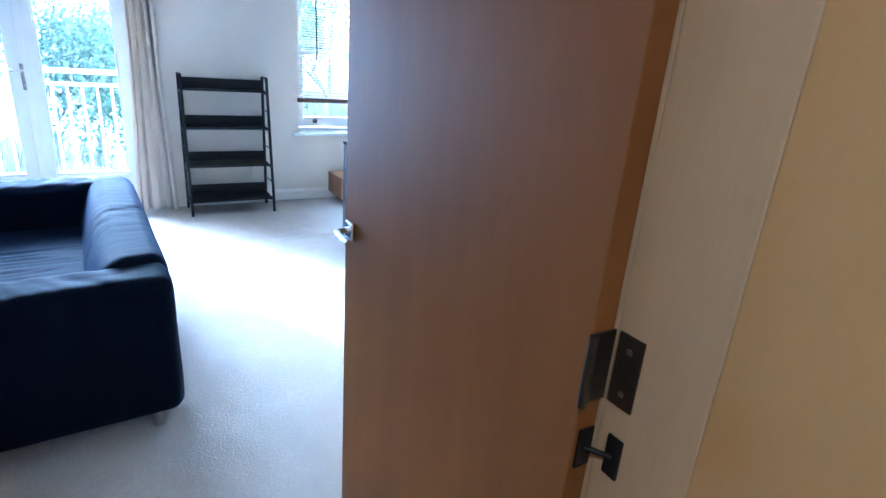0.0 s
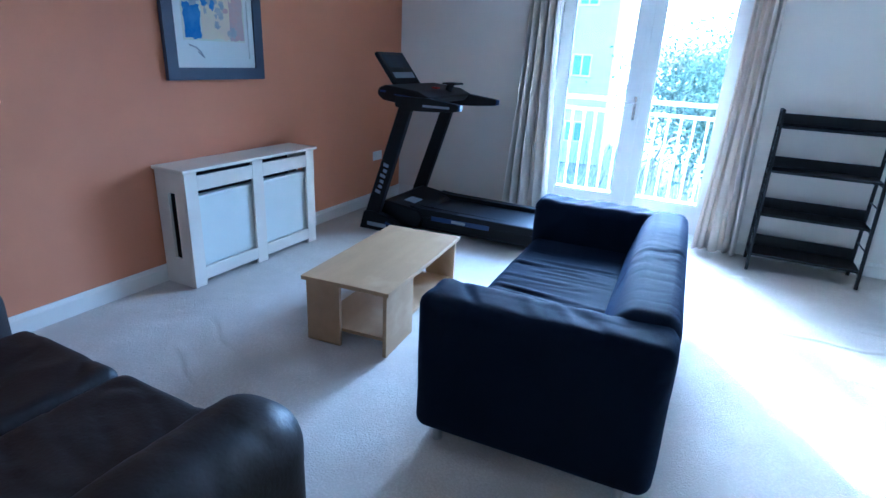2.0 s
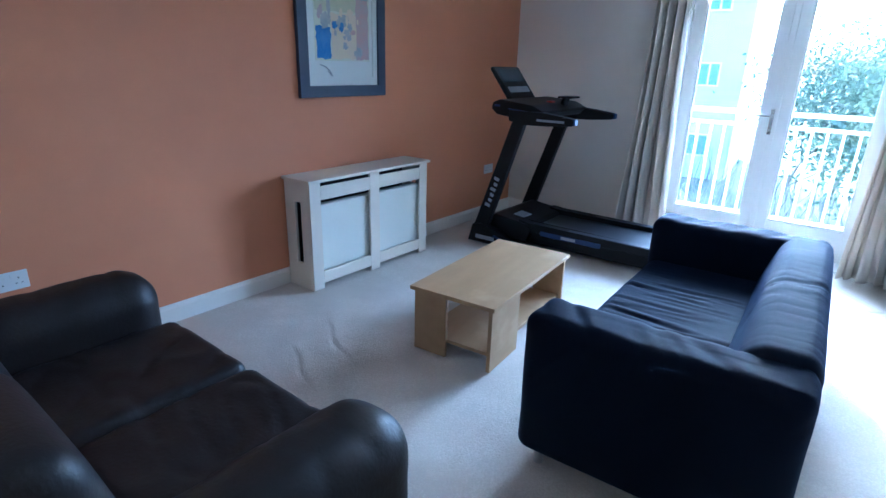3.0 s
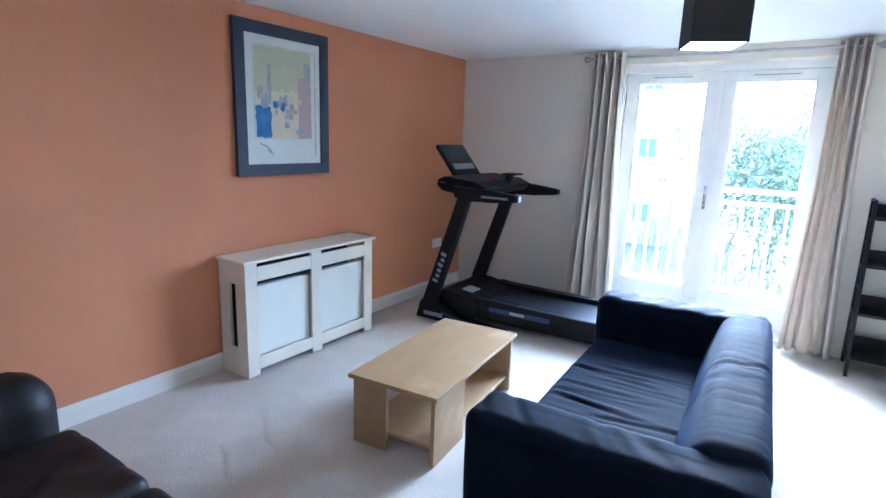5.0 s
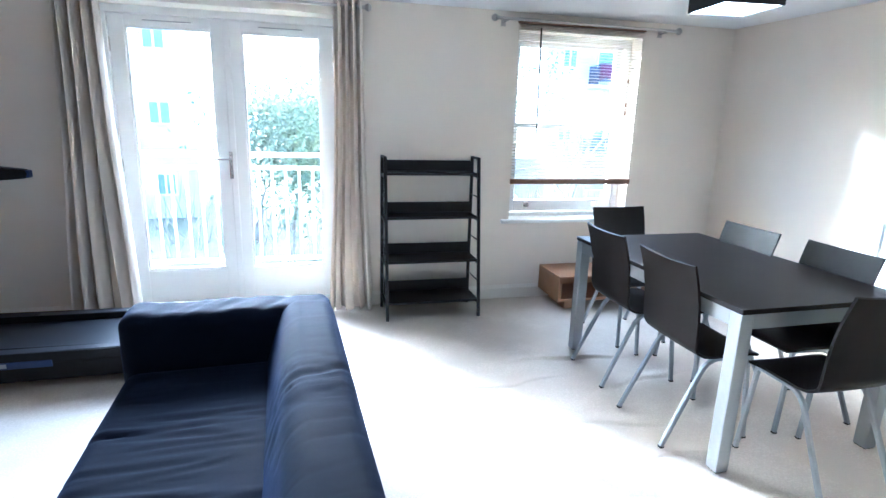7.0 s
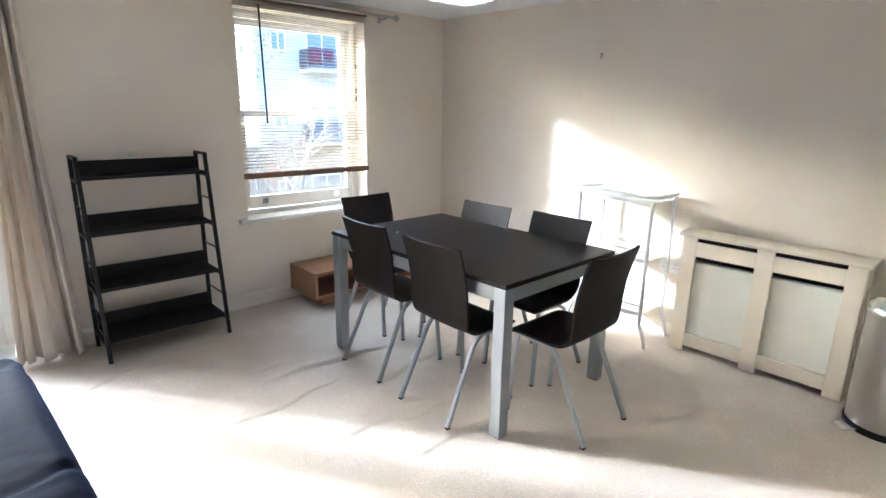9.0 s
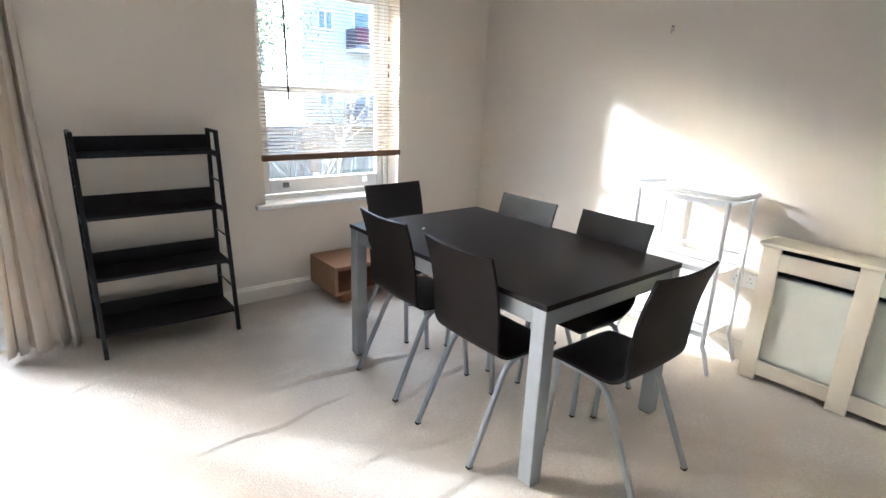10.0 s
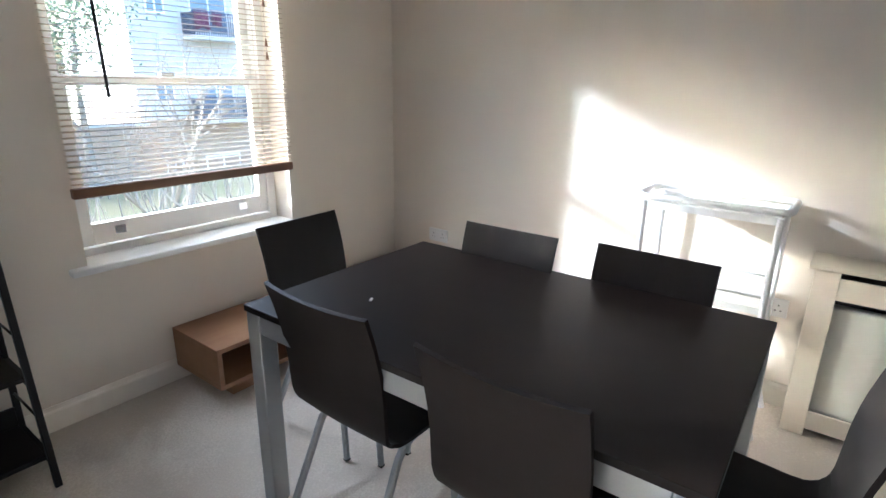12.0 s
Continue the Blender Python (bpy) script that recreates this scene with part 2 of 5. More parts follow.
def rounded(points, radius, steps=5):
    """A polyline with its inner corners rounded off."""
    pts = [Vector(p) for p in points]
    out = [pts[0]]
    for a, b, c in zip(pts, pts[1:], pts[2:]):
        u, v = (a - b), (c - b)
        r = min(radius, u.length * 0.49, v.length * 0.49)
        p, q = b + u.normalized() * r, b + v.normalized() * r
        for i in range(steps + 1):
            s = i / steps
            out.append(p * (1 - s) ** 2 + b * 2 * s * (1 - s) + q * s * s)
    return out + [pts[-1]]


def add_sweep(bm, points, ring, up=(0, 0, 1)):
    """Sweep a closed ring of (side, up) offsets along a polyline; the ring may be a function of the fraction of the way."""
    pts = [Vector(p) for p in points]
    rows = []
    for i, p in enumerate(pts):
        d = (pts[min(i + 1, len(pts) - 1)] - pts[max(i - 1, 0)]).normalized()
        u = Vector(up)
        if abs(d.dot(u)) > 0.98:
            u = Vector((1, 0, 0)) if abs(d.x) < 0.9 else Vector((0, 1, 0))
        side = d.cross(u).normalized()
        u2 = side.cross(d).normalized()
        rg = ring(i / (len(pts) - 1)) if callable(ring) else ring
        rows.append([bm.verts.new(p + side * a + u2 * b) for a, b in rg])
    for r0, r1 in zip(rows, rows[1:]):
        n = len(r0)
        for k in range(n):
            bm.faces.new((r0[k], r0[(k + 1) % n], r1[(k + 1) % n], r1[k]))
    bm.faces.new(rows[0][::-1])
    bm.faces.new(rows[-1])
    return bm


def circle(r, n=10, sx=1.0):
    return [(sx * r * math.cos(2 * math.pi * k / n), r * math.sin(2 * math.pi * k / n)) for k in range(n)]


def squarish(w, h, c=0.004):
    a, b = w / 2, h / 2
    return [(a, b - c), (a - c, b), (c - a, b), (-a, b - c), (-a, c - b), (c - a, -b), (a - c, -b), (a, c - b)]


def sweep(name, points, ring, mat, parent=None, label="", smooth=True, up=(0, 0, 1)):
    return part(name, add_sweep(bmesh.new(), points, ring, up), mat, parent, label, smooth)


def tube(name, points, r, mat, parent=None, label="", n=10):
    return sweep(name, points, circle(r, n), mat, parent, label)


def add_soft(bm, lo, hi, r, step=0.035, shape=None):
    """A cushion: a box with broad round edges on a fine grid; shape moves each point."""
    lo, hi = np.array(lo, float), np.array(hi, float)
    size = hi - lo
    n = [max(4, int(math.ceil(s / step))) for s in size]
    index = {}

    def vert(i, j, k):
        key = (i, j, k)
        if key not in index:
            p = lo + size * np.array((i / n[0], j / n[1], k / n[2]))
            inner = np.minimum(np.maximum(p, lo + r), hi - r)
            d = p - inner
            l = np.linalg.norm(d)
            if l > 1e-9:
                # keep even spacing over the round edge
                p = inner + d / l * r
            v = Vector(p)
            if shape:
                v = shape(v)
            index[key] = bm.verts.new(v)
        return index[key]

    for ax in range(3):
        b, c = [q for q in range(3) if q != ax]
        for e in (0, n[ax]):
            for i in range(n[b]):
                for j in range(n[c]):
                    quad = []
                    for di, dj in ((0, 0), (1, 0), (1, 1), (0, 1)):
                        key = [0, 0, 0]
                        key[ax], key[b], key[c] = e, i + di, j + dj
                        quad.append(vert(*key))
                    try:
                        bm.faces.new(quad)
                    except ValueError:
                        pass
    return bm


def soft(name, lo, hi, r, mat, parent, label="", step=0.035, shape=None):
    return part(name, add_soft(bmesh.new(), lo, hi, r, step, shape), mat, parent, label, True)


def add_prism(bm, outline, lo, hi, axis="y"):
    """Extrude an outline of 2D points from lo to hi along an axis."""
    def place(a, b, d):
        return {"y": (a, d, b), "x": (d, a, b), "z": (a, b, d)}[axis]
    r0 = [bm.verts.new(place(a, b, lo)) for a, b in outline]
    r1 = [bm.verts.new(place(a, b, hi)) for a, b in outline]
    n = len(outline)
    for k in range(n):
        bm.faces.new((r0[k], r0[(k + 1) % n], r1[(k + 1) % n], r1[k]))
    bm.faces.new(r0[::-1])
    bm.faces.new(r1)
    return bm


def prism(name, outline, lo, hi, mat, parent=None, axis="y", bevel=0.0, label="", segments=2, smooth=False):
    bm = add_prism(bmesh.new(), outline, lo, hi, axis)
    if bevel:
        bmesh.ops.bevel(bm, geom=list(bm.edges), offset=bevel, segments=segments, profile=0.5, affect="EDGES")
    return part(name, bm, mat, parent, label, smooth)


# ---- the room's shell ----
WX, EX, NY, SY, TOP = -2.66, 3.55, 5.29, 0.45, 2.21
OUT = NY + 0.30
DOOR_X0, DOOR_X1, DOOR_TOP = -0.178, 0.665, 2.01
FD = (-1.20, 0.365, 0.02, 2.10)
WIN = (1.665, 2.705, 0.655, 2.09)


def wall(name, boxes, mat, label):
    bm = bmesh.new()
    for lo, hi in boxes:
        add_box(bm, lo, hi)
    return tagged(part(name, bm, mat), label, "wall", "", "structure")


wall("wall_north", [((WX - 0.15, NY, -0.25), (FD[0], OUT, TOP)), ((FD[0], NY, FD[3]), (FD[1], OUT, TOP)), ((FD[0], NY, -0.25), (FD[1], OUT, 0.0)),
                    ((FD[1], NY, -0.25), (WIN[0], OUT, TOP)), ((WIN[0], NY, -0.25), (WIN[1], OUT, WIN[2])), ((WIN[0], NY, WIN[3]), (WIN[1], OUT, TOP)),
                    ((WIN[1], NY, -0.25), (EX + 0.15, OUT, TOP))], CREAM, "cream painted wall with french doors and a sash window")
wall("wall_west", [((WX - 0.15, SY, -0.25), (WX, NY, TOP))], ORANGE, "terracotta orange painted feature wall")
wall("wall_east", [((EX, SY, -0.25), (EX + 0.15, NY, TOP))], CREAM, "cream painted wall with slanting sunlight")
wall("wall_south", [((WX - 0.15, 0.30, -0.25), (DOOR_X0 - 0.03, SY, TOP)), ((DOOR_X0 - 0.03, 0.30, DOOR_TOP + 0.03), (DOOR_X1 + 0.03, SY, TOP)),
                    ((DOOR_X1 + 0.03, 0.30, -0.25), (EX + 0.15, SY, TOP))], CREAM, "cream painted wall round the room door")
wall("wall_corridor_east", [((DOOR_X1 + 0.001, -2.0, -0.25), (DOOR_X1 + 0.15, 0.3175, TOP))], OCHRE, "ochre painted corridor wall beside the door")
wall("wall_corridor_west", [((-0.62, -2.0, -0.25), (-0.50, 0.298, TOP))], OCHRE, "ochre painted corridor wall")
wall("wall_corridor_south", [((-0.62, -2.12, -0.25), (DOOR_X1 + 0.15, -2.002, TOP))], OCHRE, "ochre painted corridor end wall")
tagged(box("ceiling", (WX - 0.15, -2.12, TOP + 0.002), (EX + 0.15, OUT, TOP + 0.2), WHITE_CEIL, bevel=0), "flat white painted ceiling", "ceiling", "", "structure")


def ridge(x, y, x0, y0, x1, y1, high, wide):
    """A ruck of slack carpet between two points, for arrays of x and y."""
    dx, dy = x1 - x0, y1 - y0
    l = math.hypot(dx, dy)
    s = ((x - x0) * dx + (y - y0) * dy) / l
    o = (-(x - x0) * dy + (y - y0) * dx) / l + 0.025 * np.sin(s * 5 + x0 * 9) + 0.010 * np.sin(s * 17 + y0)
    crest = np.exp(-(o / np.where(o > 0, wide * 1.6, wide * 0.42)) ** 2) - 0.55 * np.exp(-((o + wide * 0.75) / (wide * 0.38)) ** 2)
    return high * (0.7 + 0.3 * np.sin(s * 6 + y1)) * crest * np.clip(np.minimum(s, l - s) / 0.3, 0, 1)


RUCKS = [(1.05, 4.12, 2.15, 4.09, 0.016, 0.024), (1.05, 4.255, 1.50, 4.245, 0.010, 0.022), (0.55, 3.83, 1.70, 3.91, 0.006, 0.020), (0.25, 4.61, 0.90, 4.74, 0.007, 0.035), (1.0, 3.45, 1.9, 3.32, 0.009, 0.035),
         (1.5, 3.74, 2.4, 3.80, 0.010, 0.035), (1.2, 3.08, 2.1, 3.14, 0.008, 0.035), (2.2, 2.2, 3.1, 2.6, 0.005, 0.04), (-2.05, 2.35, -1.5, 2.05, 0.006, 0.03), (-1.95, 2.05, -1.45, 1.75, 0.006, 0.03), (1.6, 2.75, 3.2, 2.35, 0.005, 0.05)]


def carpet():
    nx, ny = 680, 530
    gx, gy = np.meshgrid(np.linspace(WX, EX, nx + 1), np.linspace(SY, NY, ny + 1))
    z = sum(ridge(gx, gy, *r) for r in RUCKS) - 0.004
    z += 0.0012 * np.sin(gx * 2.1 + 1.3 * np.sin(gy * 1.7)) * np.sin(gy * 2.6 + gx)
    rnd = random.Random(12)
    for k in range(26):
        a, w = rnd.uniform(0, 2 * math.pi), rnd.uniform(14, 60)
        z += 0.006 / w * np.sin(w * (gx * math.cos(a) + gy * math.sin(a)) + rnd.uniform(0, 6) + 1.5 * np.sin(3 * gx + k) + 1.5 * np.sin(3.4 * gy + 2 * k))
    edge = np.minimum(np.minimum(gx - WX, EX - gx), np.minimum(gy - SY, NY - gy))
    z = np.where(edge > 0.02, z, -0.004)
    verts = np.stack((gx, gy, z), -1).reshape(-1, 3)
    i = (np.arange(ny)[:, None] * (nx + 1) + np.arange(nx)[None, :]).reshape(-1)
    faces = np.stack((i, i + 1, i + nx + 2, i + nx + 1), -1)
    me = bpy.data.meshes.new("floor")
    me.from_pydata(verts.tolist(), [], faces.tolist())
    me.materials.append(CARPET)
    me.polygons.foreach_set("use_smooth", [True] * len(me.polygons))
    return tagged(new("floor", me), "cream fitted carpet with rucks and faint stains", "carpet", "", "structure")


carpet()
tagged(box("floor_corridor", (-0.62, -2.0, -0.05), (DOOR_X1 + 0.15, SY - 0.002, -0.004), CARPET, bevel=0), "cream fitted corridor carpet", "carpet", "", "structure")
tagged(box("floor_base", (WX - 0.15, -2.12, -0.25), (EX + 0.15, OUT, -0.06), MASONRY, bevel=0), "concrete floor slab under the carpet", "floor", "", "structure")


def baseboard(x0, y0, x1, y1, inward):
    """A skirting board with a moulded top between two points of a wall's foot."""
    a, b = Vector((x0, y0, 0)), Vector((x1, y1, 0))
    prof = [(0, -0.02), (0, 0.105), (0.006, 0.105), (0.010, 0.090), (0.013, 0.085), (0.015, 0.078), (0.015, -0.02)]
    n = Vector(inward)
    bm = bmesh.new()
    r0 = [bm.verts.new(a + n * o + Vector((0, 0, z))) for o, z in prof]
    r1 = [bm.verts.new(b + n * o + Vector((0, 0, z))) for o, z in prof]
    for k in range(len(prof)):
        bm.faces.new((r0[k], r0[(k + 1) % len(prof)], r1[(k + 1) % len(prof)], r1[k]))
    bm.faces.new(r0[::-1]), bm.faces.new(r1)
    tagged(part("baseboard", bm, SKIRTING), "cream gloss skirting board with a moulded top", "baseboard", "", "structure")


baseboard(WX, SY, WX, NY, (1, 0, 0))
baseboard(WX + 0.016, NY, FD[0] - 0.03, NY, (0, -1, 0))
baseboard(FD[1] + 0.03, NY, EX - 0.016, NY, (0, -1, 0))
baseboard(EX, SY, EX, NY, (-1, 0, 0))
baseboard(WX + 0.016, SY, DOOR_X0 - 0.10, SY, (0, 1, 0))
baseboard(DOOR_X1 + 0.10, SY, EX - 0.016, SY, (0, 1, 0))


# ---- room door ----
def door_lining():
    ob = thing("door_frame", (0, 0, 0), 0, "pale wooden door lining and architrave", "door frame", "", "structure")
    box("jamb", (DOOR_X1, 0.318, -0.004), (DOOR_X1 + 0.03, SY + 0.004, DOOR_TOP + 0.03), JAMB_OAK, ob)
    box("jamb", (DOOR_X0 - 0.03, 0.318, -0.004), (DOOR_X0, SY + 0.004, DOOR_TOP + 0.03), JAMB_OAK, ob)
    box("head", (DOOR_X0, 0.318, DOOR_TOP), (DOOR_X1, SY + 0.004, DOOR_TOP + 0.03), JAMB_OAK, ob)
    box("architrave", (DOOR_X1 + 0.0015, SY + 0.0045, 0), (DOOR_X1 + 0.09, SY + 0.018, DOOR_TOP + 0.09), JAMB_OAK, ob)
    box("architrave", (DOOR_X0 - 0.09, SY + 0.002, 0), (DOOR_X0 - 0.032, SY + 0.018, DOOR_TOP + 0.09), JAMB_OAK, ob)
    box("architrave", (DOOR_X0 - 0.03, SY + 0.002, DOOR_TOP + 0.033), (DOOR_X1 + 0.03, SY + 0.018, DOOR_TOP + 0.09), JAMB_OAK, ob)


def room_door():
    ob = thing("door_1", (DOOR_X1, 0.4552, 0.0), 0, "flush oak veneered door standing wide open", "door", "", "structure")
    box("leaf", (-0.042, 0.0, 0.008), (-0.005, 0.835, 1.995), DOOR_OAK, ob, 0.002)
    h = box("handle_rose", (-0.052, 0.768, 0.985), (-0.0425, 0.813, 1.03), CHROME, ob, 0.004, "chrome handle rose")
    sweep("lever", rounded([(-0.05, 0.791, 1.008), (-0.085, 0.791, 1.008), (-0.088, 0.698, 1.008)], 0.02), circle(0.0072), CHROME, h, "chrome lever handle")
    h2 = box("handle_rose", (0.0005, 0.768, 0.985), (0.010, 0.813, 1.03), CHROME, ob, 0.004, "chrome handle rose")
    sweep("lever", rounded([(0.008, 0.791, 1.008), (0.05, 0.791, 1.008), (0.054, 0.683, 1.008)], 0.02), circle(0.0072), CHROME, h2, "chrome lever handle")
    box("latch_plate", (-0.032, 0.8355, 0.92), (-0.010, 0.838, 1.09), CHROME, ob, 0.001, "chrome latch plate")
    for z in (0.22, 1.068, 1.80):
        hg = tube("hinge", [(-0.046, -0.006, z - 0.05), (-0.046, -0.006, z + 0.05)], 0.006, DARK_BRONZE, ob, "dull metal butt hinge")
        box("hinge_plate", (-0.040, -0.0035, z - 0.05), (-0.004, -0.0005, z + 0.05), DARK_BRONZE, hg, 0.0006)
        box("hinge_plate", (-0.0035, -0.046, z - 0.05), (-0.0005, -0.008, z + 0.05), DARK_BRONZE, hg, 0.0006)
        for dz in (-0.03, 0.03):
            box("screw", (-0.0055, -0.032, z + dz - 0.004), (-0.0036, -0.024, z + dz + 0.004), NICKEL, hg, 0.0012)
    c = box("door_closer", (-0.036, -0.0045, 0.915), (-0.010, -0.0005, 0.975), BLACK_STEEL, ob, 0.001, "small black concealed door closer")
    box("closer_plate", (-0.0045, -0.046, 0.915), (-0.0005, -0.022, 0.975), BLACK_STEEL, c, 0.001)
    tube("closer_rod", [(-0.022, -0.004, 0.945), (-0.004, -0.034, 0.945)], 0.004, BLACK_STEEL, c)


door_lining()
room_door()


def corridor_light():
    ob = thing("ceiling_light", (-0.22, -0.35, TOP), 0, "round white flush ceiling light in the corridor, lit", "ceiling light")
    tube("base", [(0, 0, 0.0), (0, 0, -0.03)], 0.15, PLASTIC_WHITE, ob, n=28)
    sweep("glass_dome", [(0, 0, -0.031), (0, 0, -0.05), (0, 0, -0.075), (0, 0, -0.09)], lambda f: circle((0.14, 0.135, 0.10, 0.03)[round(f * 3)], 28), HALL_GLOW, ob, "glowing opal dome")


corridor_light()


# ---- french doors ----
def french_doors():
    ob = thing("door_2", (0, 5.505, 0), 0, "white glazed french doors to the balcony, closed", "french doors", "", "structure")
    x0, x1, z0, z1 = FD
    box("frame_post", (x0, -0.02, z0), (x0 + 0.05, 0.08, z1 - 0.051), GLOSS_WHITE, ob)
    box("frame_post", (x1 - 0.05, -0.02, z0), (x1, 0.08, z1 - 0.051), GLOSS_WHITE, ob)
    box("frame_head", (x0, -0.02, z1 - 0.05), (x1, 0.08, z1), GLOSS_WHITE, ob)
    box("threshold", (x0, -0.205, 0.0), (x1, 0.085, z0 - 0.002), GLOSS_WHITE, ob, label="white threshold board")
    mid = -0.4145
    for a, b, g0, g1, side in ((x0 + 0.052, mid - 0.002, -1.053, -0.512, 0), (mid + 0.002, x1 - 0.052, -0.317, 0.218, 1)):
        bm = bmesh.new()
        lo, hi, bot, top = 0.0, 0.05, 0.272, 1.975
        add_box(bm, (a, lo, z0 + 0.004), (g0, hi, z1 - 0.053), 0.003)
        add_box(bm, (g1, lo, z0 + 0.004), (b, hi, z1 - 0.053), 0.003)
        add_box(bm, (g0, lo + 0.001, z0 + 0.004), (g1, hi - 0.001, bot), 0.003)
        add_box(bm, (g0, lo + 0.001, top), (g1, hi - 0.001, z1 - 0.053), 0.003)
        leaf = part("leaf", bm, GLOSS_WHITE, ob, "white glazed door leaf")
        bm = bmesh.new()
        for p, q in (((g0, bot), (g1, bot + 0.014)), ((g0, top - 0.014), (g1, top)), ((g0, bot + 0.014), (g0 + 0.014, top - 0.014)), ((g1 - 0.014, bot + 0.014), (g1, top - 0.014))):
            add_box(bm, (p[0], 0.010, p[1]), (q[0], 0.040, q[1]), 0.004)
        part("glazing_bead", bm, GLOSS_WHITE, leaf)
        pane = box("pane", (g0 + 0.003, 0.022, bot + 0.003), (g1 - 0.003, 0.028, top - 0.003), GLASS, leaf, 0, "clear glass pane")
        pane.visible_shadow = False
        v0 = (g0 + g1) / 2 - 0.16
        v = box("vent", (v0, -0.014, 2.004), (v0 + 0.32, 0.0, 2.022), PLASTIC_WHITE, leaf, 0.003, "slim trickle vent")
        box("vent_slot", (v0 + 0.01, -0.015, 2.009), (v0 + 0.31, -0.0135, 2.015), PLASTIC_GREY, v, 0)
        for z in (0.25, 1.05, 1.85):
            hx = a if side == 0 else b
            tube("hinge", [(hx, -0.006, z - 0.045), (hx, -0.006, z + 0.045)], 0.007, CHROME, leaf)
        if side == 0:
            pl = box("handle_plate", (-0.446, -0.011, 0.955), (-0.418, -0.001, 1.155), CHROME, leaf, 0.004, "chrome lever handle on a long plate")
            sweep("lever", rounded([(-0.432, -0.01, 1.10), (-0.432, -0.05, 1.10), (-0.545, -0.052, 1.10)], 0.015), circle(0.009), CHROME, pl)
            tube("key_cylinder", [(-0.432, -0.018, 0.99), (-0.432, -0.008, 0.99)], 0.009, NICKEL, pl)
    box("astragal", (mid - 0.022, -0.010, z0 + 0.01), (mid + 0.022, -0.0005, z1 - 0.056), GLOSS_WHITE, ob, 0.004, "white cover strip between the leaves")


french_doors()


# ---- sash window ----
def sash_window():
    ob = thing("window_1", (0, 5.43, 0), 0, "white timber sash window, closed", "window", "", "structure")
    x0, x1, z0, z1 = WIN
    box("window_frame", (x0, 0.0, z0), (x0 + 0.045, 0.13, z1), GLOSS_WHITE, ob)
    box("window_frame", (x1 - 0.045, 0.0, z0), (x1, 0.13, z1), GLOSS_WHITE, ob)
    box("window_frame", (x0 + 0.045, 0.0, z1 - 0.05), (x1 - 0.045, 0.13, z1), GLOSS_WHITE, ob)
    box("window_frame", (x0 + 0.045, 0.0, z0), (x1 - 0.045, 0.13, z0 + 0.035), GLOSS_WHITE, ob)
    for lo, hi, y0, low in ((0.695, 1.415, 0.012, 1), (1.375, 2.04, 0.062, 0)):
        a, b = x0 + 0.047, x1 - 0.047
        rail = 0.095 if low else 0.042
        s = thing("sash", (0, 0, 0))
        s.parent = ob
        box("sash_stile", (a, y0, lo), (a + 0.048, y0 + 0.042, hi), GLOSS_WHITE, s, 0.004)
        box("sash_stile", (b - 0.048, y0, lo), (b, y0 + 0.042, hi), GLOSS_WHITE, s, 0.004)
        box("sash_rail", (a + 0.048, y0 + 0.001, lo), (b - 0.048, y0 + 0.041, lo + rail), GLOSS_WHITE, s, 0.004)
        box("sash_rail", (a + 0.048, y0 + 0.001, hi - 0.042), (b - 0.048, y0 + 0.041, hi), GLOSS_WHITE, s, 0.004)
        pane = box("pane", (a + 0.046, y0 + 0.018, lo + rail - 0.002), (b - 0.046, y0 + 0.023, hi - 0.04), GLASS, s, 0, "clear glass pane")
        pane.visible_shadow = False
        if low:
            for x in (a + 0.16, b - 0.16):
                lift = box("sash_lift", (x - 0.024, y0 - 0.006, 0.73), (x + 0.024, y0, 0.77), CHROME, s, 0.002, "chrome sash lift")
                lift.location.y = -0.0006
            lk = box("sash_lock", (2.155, y0 + 0.004, 1.4155), (2.215, y0 + 0.036, 1.427), CHROME, s, 0.003, "chrome sash lock")
    box("window_sill", (x0 - 0.07, -0.185, z0 - 0.026), (x1 + 0.07, -0.002, z0 + 0.004), GLOSS_WHITE, ob, 0.008, "white window board", 3)


sash_window()


